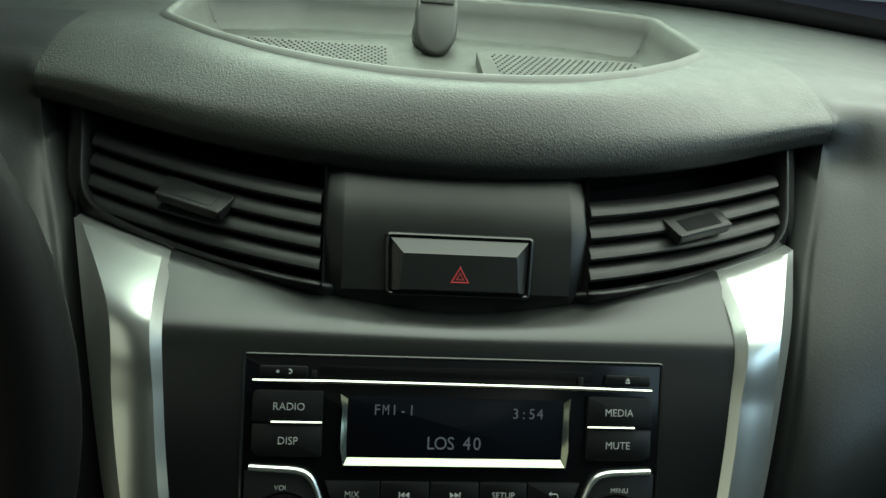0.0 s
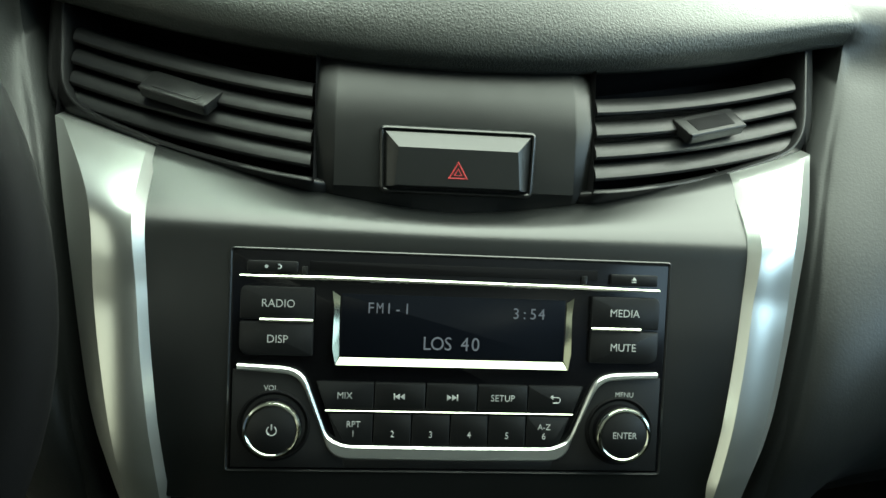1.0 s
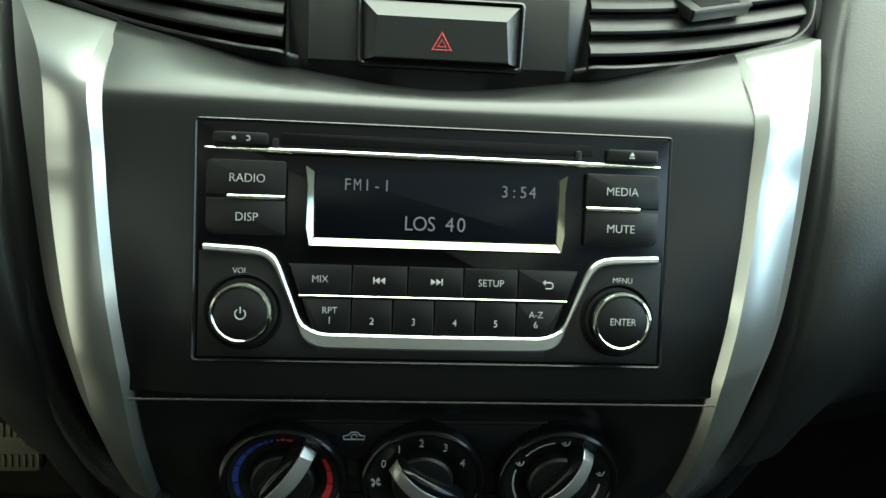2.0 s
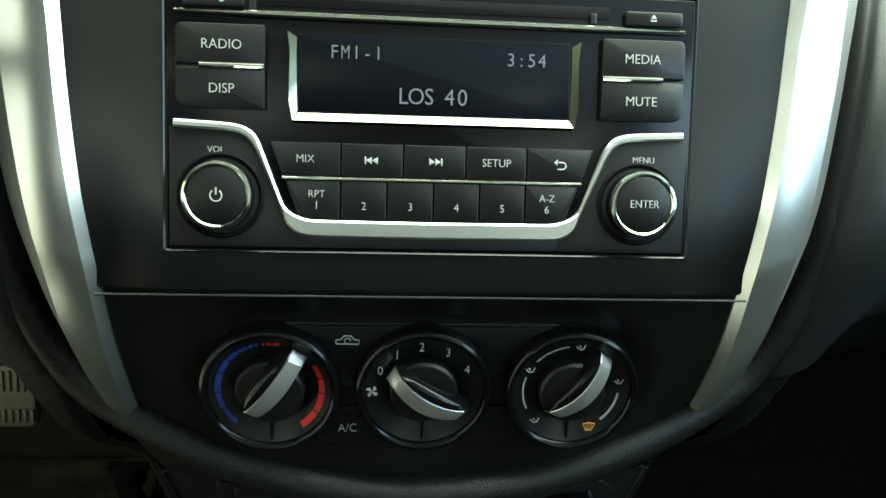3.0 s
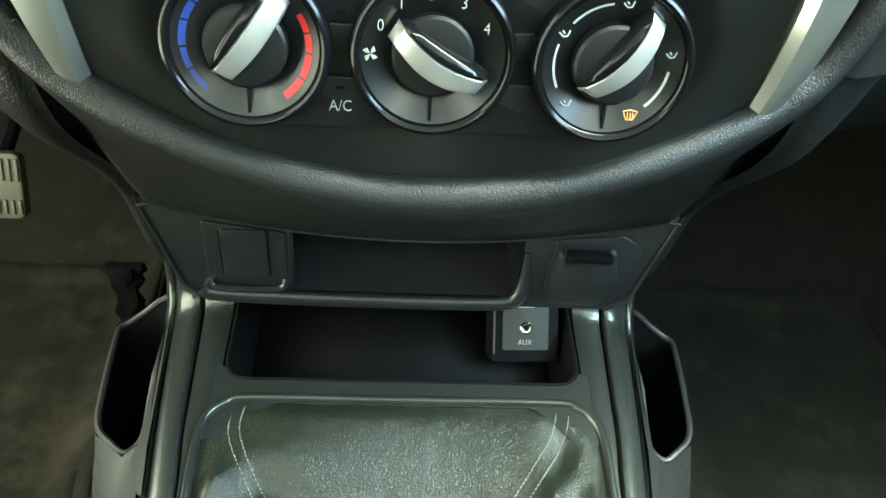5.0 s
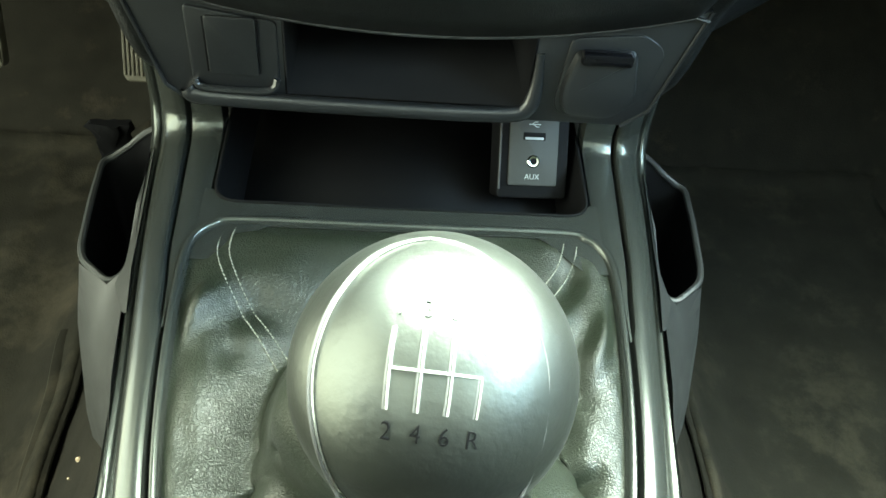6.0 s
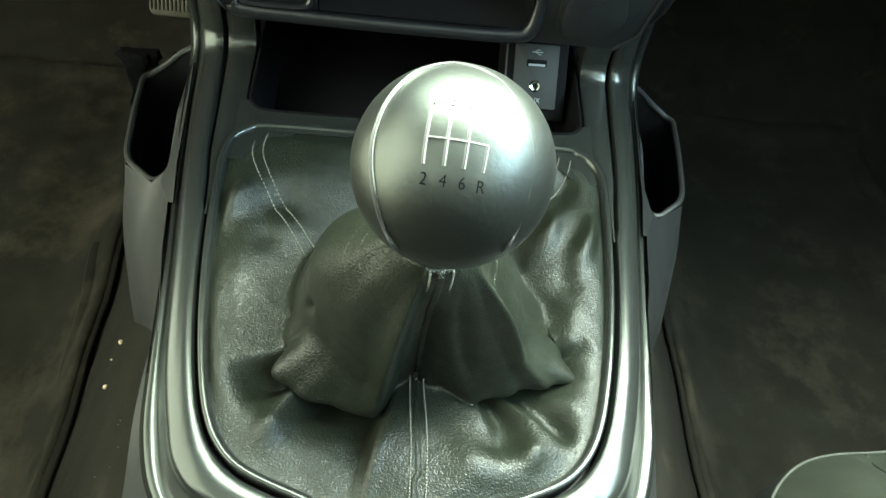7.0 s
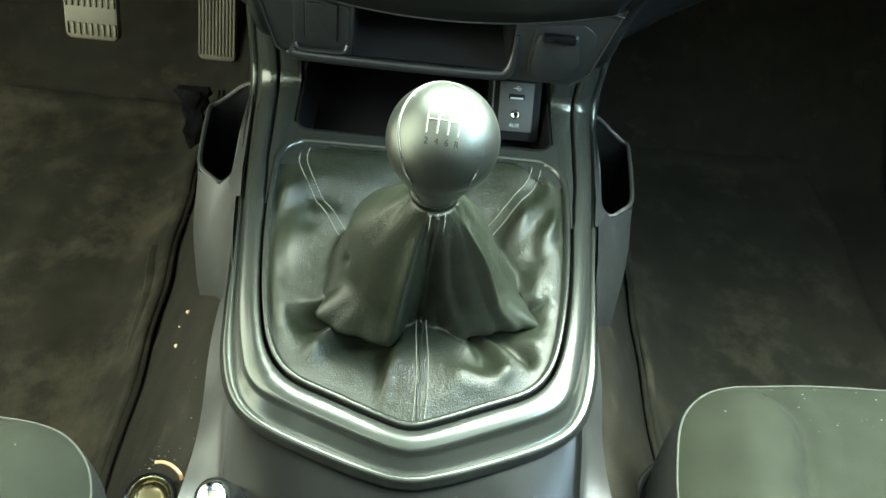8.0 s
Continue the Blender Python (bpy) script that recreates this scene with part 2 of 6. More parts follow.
def rounded(points, r, n=5):
    """A polygon with its corners rounded."""
    out, count = [], len(points)
    for i in range(count):
        a, p, b = Vector(points[i - 1]), Vector(points[i]), Vector(points[(i + 1) % count])
        rad = r[i] if isinstance(r, (list, tuple)) else r
        da, db = (a - p), (b - p)
        k = min(rad, da.length * 0.48, db.length * 0.48)
        if k < 1e-6:
            out.append((p.x, p.y))
            continue
        s, e = p + da.normalized() * k, p + db.normalized() * k
        for j in range(n + 1):
            t = j / n
            q = s * (1 - t) ** 2 + p * 2 * t * (1 - t) + e * t ** 2
            out.append((q.x, q.y))
    return out


def rect(x0, y0, x1, y1, r=0.001, n=4):
    return rounded([(x0, y0), (x1, y0), (x1, y1), (x0, y1)], r, n)


def spline(points, n=8, closed=False):
    """A smooth curve through the points."""
    pts = [Vector(p) for p in points]
    out, count = [], len(pts)
    for i in range(count if closed else count - 1):
        p0 = pts[i - 1] if closed or i else pts[0] * 2 - pts[1]
        p1, p2 = pts[i], pts[(i + 1) % count]
        p3 = pts[(i + 2) % count] if closed or i + 2 < count else pts[-1] * 2 - pts[-2]
        for j in range(n):
            t = j / n
            out.append(0.5 * ((2 * p1) + (p2 - p0) * t + (2 * p0 - 5 * p1 + 4 * p2 - p3) * t * t + (3 * p1 - p0 - 3 * p2 + p3) * t ** 3))
    if not closed:
        out.append(pts[-1])
    return out


def step(a, b, x):
    t = max(0.0, min(1.0, (x - a) / (b - a)))
    return t * t * (3 - 2 * t)


def thing(name, at, label, category, group="", kind=""):
    ob = new(name)
    ob.empty_display_size = 0.02
    ob.location = at
    bpy.context.view_layer.update()
    return tagged(ob, label, category, group, kind)


def part(name, shape, mat, parent, label="", angle=38, solid=0.0):
    """One mesh under a thing or a part; its vertices stand in world places."""
    me = shape if isinstance(shape, bpy.types.Mesh) else shape.mesh(name, angle)
    if not me.materials:
        me.materials.append(mat)
    ob = new(name, me)
    if parent:
        ob.parent = parent
        top = parent
        while top.parent:
            top = top.parent
        ob.matrix_parent_inverse = Matrix.Translation(-Vector(top.location)) if not parent.parent else Matrix()
    if solid:
        s = ob.modifiers.new("thickness", 'SOLIDIFY')
        s.thickness, s.offset = solid, -1
    return tagged(ob, label)


def single(name, shape, mat, label, category, group="", kind="", angle=38, solid=0.0):
    """A thing of one mesh."""
    return tagged(part(name, shape, mat, None, "", angle, solid), label, category, group, kind)


def letters(body, size, m, wide=1.0, depth=0.00015, weight=-0.010):
    """Text as a thin raised mesh, centred on m's origin."""
    cu = bpy.data.curves.new("letters", 'FONT')
    cu.body, cu.size, cu.align_x, cu.align_y = body, size, 'CENTER', 'CENTER'
    cu.extrude, cu.resolution_u, cu.offset = depth, 3, weight * size
    ob = new("letters", cu)
    me = bpy.data.meshes.new_from_object(ob)
    bpy.data.objects.remove(ob)
    me.transform(m @ Matrix.Diagonal((wide, 1, 1, 1)))
    return me


def arc(cx, cy, r, a0, a1, n=14):
    return [(cx + r * math.cos(radians(a0 + (a1 - a0) * k / n)), cy + r * math.sin(radians(a0 + (a1 - a0) * k / n))) for k in range(n + 1)]


# planes of the dash: the radio's face, the climate panel, the hazard switch's face, the gear console's top
STACK = axes((0, 0, 0.69), (1, 0, 0), (0, 0.454, 0.891))
CLIMATE = axes((0, -0.0075, 0.62), (1, 0, 0), (0, 0.174, 0.985))
CONSOLE = axes((0, 0.05, 0.355), (1, 0, 0), (0, 0.995, 0.098))


def stack(u, v, w=0.0):
    return STACK @ Vector((u, v, w))


# ---- the cabin's shell ----
def cabin():
    s = Shape()
    s.box((-0.80, -2.05, 1.27), (0.80, -0.10, 1.31), 0.01)
    single("ceiling", s, HEADLINER, "pale grey fabric roof lining over the cabin", "ceiling", kind="structure")
    for side, name in ((-1, "wall_driver_side"), (1, "wall_passenger_side")):
        s = Shape()
        x0, x1 = sorted((side * 0.80, side * 0.86))
        if side > 0:
            s.box((x0, -2.05, -0.05), (x1, 0.95, 0.86), 0.01)
        else:
            s.box((x0, -2.05, -0.05), (x1, -0.75, 0.86), 0.01)
            s.box((x0, -0.748, -0.05), (x1, 0.398, 0.12), 0.01)
            s.box((x0, 0.40, -0.05), (x1, 0.95, 0.86), 0.01)
        s.box((x0, -2.05, 1.22), (x1, -0.08, 1.31), 0.01)
        s.box((x0, -2.05, 0.861), (x1, -1.56, 1.219), 0.01)
        s.box((x0, -0.90, 0.861), (x1, -0.84, 1.219), 0.01)
        s.tube([(side * 0.83, 0.50, 0.86), (side * 0.80, 0.22, 1.08), (side * 0.76, -0.10, 1.28)], 0.045, 10)
        single(name, s, DASH, "dark grey door frame and pillars with openings", "wall", kind="structure")
        if side < 0:
            continue
        g = Shape().box((side * 0.83 - 0.002, -0.838, 0.862), (side * 0.83 + 0.002, 0.10, 1.218), 0.0005)
        ob = single("window_1", g, GLASS, "clear side window glass in the door", "window", kind="structure")
        ob.visible_shadow = False
    # Unseen back wall, made solid to keep skylight off the dash.
    s = Shape()
    s.box((-0.86, -2.10, -0.05), (0.86, -2.05, 1.31), 0.01)
    single("wall_back", s, DASH, "unseen dark back wall behind the seats, closed against skylight", "wall", kind="structure")
    s = Shape().box((-0.86, 0.95, -0.05), (0.86, 1.0, 0.87), 0.01)
    single("wall_front", s, DEEP, "dark firewall behind the dashboard", "wall", kind="structure")
    m = axes((0, 0.225, 1.085), (1, 0, 0), (0, -0.86, 0.51))
    g = Shape().prism(rect(-0.78, -0.38, 0.78, 0.37, 0.05), -0.002, 0.002, 0.0005, m)
    ob = single("window_2", g, GLASS, "clear windscreen above the dashboard", "windscreen", kind="structure")
    ob.visible_shadow = False
    # ground outside
    s = Shape().grid([[(-300, -300, -0.75), (300, -300, -0.75)], [(-300, 300, -0.75), (300, 300, -0.75)]])
    tar = material("asphalt", (0.06, 0.06, 0.06), 0.9, grain=0.5, grain_scale=60, spots=0.3, spot_scale=2)
    single("ground", s, tar, "grey asphalt ground outside the car", "ground", kind="structure")


def tunnel(x, y):
    """Height of the carpet: the gearbox tunnel, the flat floor and the slope to the firewall."""
    a = abs(x)
    z = 0.27 - 0.20 * step(0.14, 0.30, a) - 0.07 * step(0.24, 0.37, a)
    z += max(0.0, y - 0.50) * 0.9 * step(0.15, 0.3, a)
    z += 0.006 * noise.noise(Vector((x * 9, y * 7, 3))) + 0.0025 * noise.noise(Vector((x * 40, y * 33, 9)))
    return z


def carpets():
    xs = [-0.80 + 1.6 * i / 110 for i in range(111)]
    ys = [-2.05 + 3.0 * j / 120 for j in range(121)]
    s = Shape().grid([[(x, y, tunnel(x, y)) for x in xs] for y in ys])
    single("floor", s, CARPET, "worn dark grey-brown carpet with dirt and crumbs", "floor", kind="structure", angle=80, solid=0.02)
    for side in (-1, 1):
        def edge(y):
            return 0.272 + 0.028 * step(-0.10, 0.35, y) + 0.003 * math.sin(y * 40)
        rows = []
        for j in range(60):
            y = -0.35 + 0.87 * j / 59
            rows.append([(side * (edge(y) + (0.66 - edge(y)) * i / 34), y, tunnel(edge(y) + (0.66 - edge(y)) * i / 34, y) + 0.010
                          + 0.004 * noise.noise(Vector((side * 3 + i * 0.3, y * 9, 5)))) for i in range(35)])
        mat = thing("floor_mat", (side * 0.45, 0.1, 0.0), "dark carpet floor mat, dusty and worn, on the footwell floor", "floor mat", "floor mats")
        part("mat", Shape().grid(rows), MAT, mat, angle=80, solid=0.008)
        path = [(side * edge(y), y, tunnel(edge(y), y) + 0.010) for y in [-0.35 + 0.87 * j / 50 for j in range(51)]]
        part("edge_binding", Shape().tube(path, 0.0036, 8, flat=0.7), CARPET, mat, "dark stitched edge binding")
        if side < 0:
            path = [(side * (edge(y) + 0.018 + 0.008 * math.sin(y * 9)), y, tunnel(edge(y) + 0.018, y) + 0.013) for y in [-0.30 + 0.5 * j / 30 for j in range(31)]]
            part("fold", Shape().tube(path, 0.007, 8, flat=0.7), MAT, mat, "raised fold along the mat's edge")


def crumbs():
    rng = random.Random(5)
    s = Shape()
    spots = [(-0.212, -0.013), (-0.216, -0.047), (0.391, 0.307), (0.491, 0.196)]
    spots += [(-0.434 + 0.054 * t + rng.gauss(0, 0.007), 0.250 + 0.036 * t + rng.gauss(0, 0.005)) for t in [rng.random() for _ in range(70)]]
    spots += [(-0.30 - 0.2 * rng.random(), 0.12 + 0.1 * rng.random()) for _ in range(6)]
    spots += [(0.23 + 0.3 * rng.random(), -0.05 + 0.4 * rng.random()) for _ in range(22)]
    spots += [(-0.21 - 0.3 * rng.random(), -0.12 + 0.4 * rng.random()) for _ in range(22)]
    for i, (x, y) in enumerate(spots):
        r = 0.0021 if i < 4 else 0.0004 + 0.0009 * rng.random()
        z = tunnel(x, y) + (0.011 if abs(x) > 0.30 else 0.001)
        m = pose(x, y, z, rng.uniform(0, 40), rng.uniform(0, 40), rng.uniform(0, 360))
        s.lathe([(r * 0.4, -r * 0.5), (r, 0), (r * 0.7, r * 0.6), (r * 0.2, r * 0.9)], m, 6)
    single("crumbs", s, CRUMB, "pale crumbs and grit on the carpet", "debris", kind="stuff")


# ---- upper dashboard ----
def tray_front(x):
    return 0.153 + 0.098 * (min(abs(x), 0.178) / 0.175) ** 2.2


def tray_back(x):
    return 0.392 - 0.027 * step(0.10, 0.178, abs(x))


def pad_top(x, y):
    """Height of the pad's upper side."""
    return 0.886 - 0.010 * step(0.18, 0.5, abs(x)) - 0.012 * step(0.36, 0.55, y) - 0.02 * step(0.30, 0.75, abs(x))


def sweep(a):
    """How far the brow has swept back at a distance a from the middle; it levels off beside the vents."""
    if a <= 0.17:
        return (a / 0.215) ** 2
    k, n = (0.17 / 0.215) ** 2, 12
    b = min(a, 0.27)
    for i in range(n):
        q = 0.17 + (b - 0.17) * (i + 0.5) / n
        k += 2 * q / 0.215 ** 2 * (1 - step(0.17, 0.27, q)) * (b - 0.17) / n
    return k


def brow(x):
    a = abs(x)
    return Vector((x, 0.112 + 0.054 * sweep(a) - 0.024 * step(0.24, 0.38, a), 0.845 + 0.012 * sweep(a) - 0.022 * step(0.30, 0.79, a)))


def pad_start(x):
    """Where the rounded front of the pad ends and its flat top begins."""
    a = abs(x)
    if a <= 0.178:
        return tray_front(x)
    return tray_front(0.178) + (brow(x).y + 0.085 - tray_front(0.178)) * step(0.178, 0.30, a)


def pad_front(x):
    """Section of the pad from its lower front edge up to its flat top."""
    b, f = brow(x), pad_start(x)
    zt = pad_top(x, f)
    return spline([b, b + Vector((0, -0.0035, 0.010)), b + Vector((0, 0.003, (zt - b.z) * 0.60)),
                   Vector((x, b.y + (f - b.y) * 0.45, zt - 0.0018)), Vector((x, f, zt))], 6)


CORNER = 0.2240


def even(points, n):
    """The same line cut into n equal steps."""
    d = [0.0]
    for p, q in zip(points, points[1:]):
        d.append(d[-1] + (q - p).length)
    out, i = [], 0
    for k in range(n + 1):
        t = d[-1] * k / n
        while i < len(points) - 2 and d[i + 1] < t:
            i += 1
        f = (t - d[i]) / max(d[i + 1] - d[i], 1e-9)
        out.append(points[i].lerp(points[i + 1], min(max(f, 0.0), 1.0)))
    return out


def dashboard():
    dash = thing("dashboard", (0, 0.3, 0.5), "dark grey grained soft-plastic dashboard with a padded brow", "dashboard")
    rows = []
    for i in range(121):
        x = -CORNER + 2 * CORNER * i / 120
        b = brow(x)
        rows.append([b + Vector((0, 0.035, 0.006)), b + Vector((0, 0.010, -0.001)), b + Vector((0, 0.003, -0.0022))] + pad_front(x))
    part("brow", Shape().grid(rows), GRAINED, dash, "padded brow with leather-like grain", 60)
    xs = sorted(set([round(-0.79 + 1.58 * i / 130, 5) for i in range(131)] + [-0.178, 0.178, -0.1795, 0.1795]))
    rows = []
    for x in xs:
        y0 = tray_back(x) if abs(x) <= 0.1781 else pad_start(x) - 0.003
        ys = [y0 + (0.948 - y0) * (k / 14) for k in range(15)]
        rows.append([(x, y, pad_top(x, y) - 0.0008) for y in ys])
    part("top", Shape().grid(rows), TOP, dash, "smooth grey top reaching the windscreen", 60)
    part("windscreen_seal", Shape().tube([(x, 0.545 - 0.10 * (x / 0.79) ** 2, pad_top(x, 0.5) + 0.008) for x in [-0.78 + 1.56 * i / 40 for i in range(41)]], 0.010, 10), DEEP, dash, "black rubber windscreen seal")
    # faces beside the centre stack: the pad's front carried on downwards
    for side in (-1, 1):
        inner = [(0.2225, 0.159, 0.846), (0.2170, 0.146, 0.830), (0.2055, 0.120, 0.803), (0.190, 0.078, 0.765), (0.180, 0.050, 0.73), (0.172, 0.030, 0.69), (0.165, 0.020, 0.65), (0.158, 0.016, 0.615)]
        mid = [(0.2420, 0.160, 0.846), (0.2360, 0.140, 0.830), (0.224, 0.108, 0.803), (0.211, 0.066, 0.765), (0.203, 0.036, 0.73), (0.197, 0.020, 0.69), (0.191, 0.018, 0.65), (0.183, 0.020, 0.615)]
        far = [(0.33, 0.146, 0.846), (0.33, 0.130, 0.828), (0.33, 0.100, 0.80), (0.33, 0.072, 0.765), (0.33, 0.056, 0.73), (0.33, 0.054, 0.69), (0.32, 0.066, 0.65), (0.30, 0.080, 0.615)]
        out = [(0.79, 0.146, 0.823), (0.79, 0.132, 0.81), (0.79, 0.105, 0.79), (0.79, 0.092, 0.76), (0.79, 0.085, 0.73), (0.79, 0.09, 0.69), (0.79, 0.105, 0.65), (0.79, 0.135, 0.615)]
        cols = [p.x for p in spline([Vector((q, 0, 0)) for q in (CORNER, 0.242, 0.33, 0.79)], 8)]
        lower = [spline(list(r), 8) for r in zip(inner, mid, far, out)]
        columns = []
        for k, x in enumerate(cols):
            upper = pad_front(x)[::-1]
            tail = [r[k] for r in lower]
            full, short = [even(spline(upper[:keep:3] + tail, 5), 80) for keep in (25, 13)]
            columns.append([p.lerp(q, step(0, 10, k)) for p, q in zip(full, short)])
        rows = []
        for r in zip(*columns):
            a = Vector(r[0])
            low = step(0.860, 0.854, a.z)
            rows.append([Vector((side * p.x, p.y, p.z)) for p in [a + Vector((-0.006 * low, 0.05 * low, 0)), *r]])
        part("side_face", Shape().grid(rows), SIDE_SHADED, dash, "grained dash face beside the centre stack", 60)
        # underside going down to the console
        sec = [[(0.158, 0.020, 0.630), (0.185, 0.024, 0.630), (0.305, 0.082, 0.630), (0.79, 0.135, 0.630)],
               [(0.150, 0.022, 0.575), (0.172, 0.030, 0.57), (0.27, 0.105, 0.565), (0.79, 0.18, 0.56)],
               [(0.147, 0.060, 0.525), (0.163, 0.068, 0.52), (0.215, 0.13, 0.515), (0.79, 0.30, 0.51)],
               [(0.146, 0.078, 0.495), (0.158, 0.085, 0.49), (0.188, 0.14, 0.485), (0.79, 0.42, 0.50)],
               [(0.132, 0.086, 0.440), (0.145, 0.092, 0.437), (0.172, 0.15, 0.43), (0.70, 0.60, 0.48)],
               [(0.120, 0.160, 0.41), (0.135, 0.165, 0.405), (0.155, 0.21, 0.40), (0.60, 0.75, 0.46)]]
        rows = [[Vector((side * p.x, p.y, p.z)) for p in spline(q, 6)] for q in sec]
        rows = list(map(list, zip(*[spline([r[i] for r in rows], 5) for i in range(len(rows[0]))])))
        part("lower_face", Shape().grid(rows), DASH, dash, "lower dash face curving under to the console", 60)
    # unseen hood over the instruments, ahead of the wheel, added for its shade
    rows = []
    for k in range(17):
        a = math.pi * k / 16
        x, z = -0.440 - 0.150 * math.cos(a), 0.865 + 0.105 * math.sin(a) ** 0.7
        rows.append([Vector((x, 0.060 + 0.03 * (1 - math.sin(a)), z)), Vector((x, 0.075, z + 0.004)), Vector((x, 0.20, z + 0.002)), Vector((x * 0.98, 0.36, 0.868 + (z - 0.865) * 0.35))])
    part("hood_for_shade", Shape().grid(rows), GRAINED, dash, "unseen arched hood over the instruments, added for its shade", 60, solid=0.012)
    return dash


def storage_tray():
    tray = thing("storage_tray", (0, 0.27, 0.845), "grey moulded tray sunk in the dashboard top", "tray")
    front = [(-0.178 + 0.356 * i / 40, tray_front(-0.178 + 0.356 * i / 40)) for i in range(41)]
    back = [(0.178 - 0.356 * i / 40, tray_back(0.178 - 0.356 * i / 40)) for i in range(41)]
    loop = rounded([*front[::4], *back[::4]], 0.010, 4)
    rows = []
    for inset, dz in ((-0.0055, -0.0006), (-0.0035, 0.0012), (-0.001, 0.0022), (0.0015, 0.0022), (0.0035, 0.0), (0.006, -0.008), (0.010, -0.022), (0.018, -0.0265)):
        rows.append([(x, y, pad_top(x, y) + dz if dz > -0.004 else 0.884 + dz) for x, y in shrink(loop, inset)])
    part("well", Shape().grid(rows, wrap=True), TRAY, tray, "smooth moulded rim and sides", 60)
    flo = Shape().prism(shrink(loop, 0.012), 0.845, 0.8575, 0.0003)
    part("bottom", flo, TRAY, tray)
    # raised mats on each side of the middle channel
    for side in (-1, 1):
        if side > 0:
            poly = [(0.023, 0.178), (0.060, 0.183), (0.100, 0.206), (0.140, 0.250), (0.152, 0.300), (0.028, 0.304)]
        else:
            poly = [(-0.152, 0.300), (-0.140, 0.250), (-0.100, 0.206), (-0.060, 0.183), (-0.028, 0.178), (-0.034, 0.304)]
        mat = part("rubber_mat", Shape().prism(rounded(poly, 0.006), 0.857, 0.866, 0.001), RUBBER, tray, "dimpled grey rubber mat")
        s = Shape()
        for i in range(28):
            for j in range(20):
                x, y = side * (0.038 + 0.0046 * i + 0.0023 * (j % 2)), 0.202 + 0.0048 * j
                if y > 0.197 + 1.10 * max(0.0, abs(x) - 0.070) and abs(x) < 0.142 and y < 0.294:
                    s.lathe([(0.0009, 0.8655), (0.0009, 0.8664), (0.0005, 0.8668)], pose(x, y, 0), 6)
        tagged(part("dimple_pattern", s, DIMPLE, mat, "fine pattern of dark dots"), kind="stuff")
    m = pose(-0.001, 0.322, 0.8755, 66, 0, 0)
    lid = thing("socket_cover", (-0.001, 0.33, 0.86), "rounded grey flap over the tray's power socket", "socket cover")
    egg = [(0.0155 * math.cos(radians(k)) * (1.0 + 0.10 * math.sin(radians(k))), -0.002 + 0.0185 * math.sin(radians(k))) for k in range(180, 361, 12)]
    egg = egg + [(0.0158, 0.012), (0.0140, 0.0225), (-0.0140, 0.0225), (-0.0158, 0.012)]
    flap = part("flap", Shape().prism(egg, -0.004, 0.0065, 0.0034, m), TRAY, lid, "smooth egg-shaped flap", 60)
    part("hinge", Shape().box((-0.0125, 0.0165, 0.0045), (0.0125, 0.0225, 0.0085), 0.0012, m), RUBBER, flap, "ribbed hinge bar")
    part("collar", Shape().lathe([(0.0165, -0.026), (0.0165, -0.0055), (0.0150, -0.0045)], m @ Matrix.Translation((0, 0.0, 0)), 36), DIMPLE, lid, "dark socket collar behind the flap")


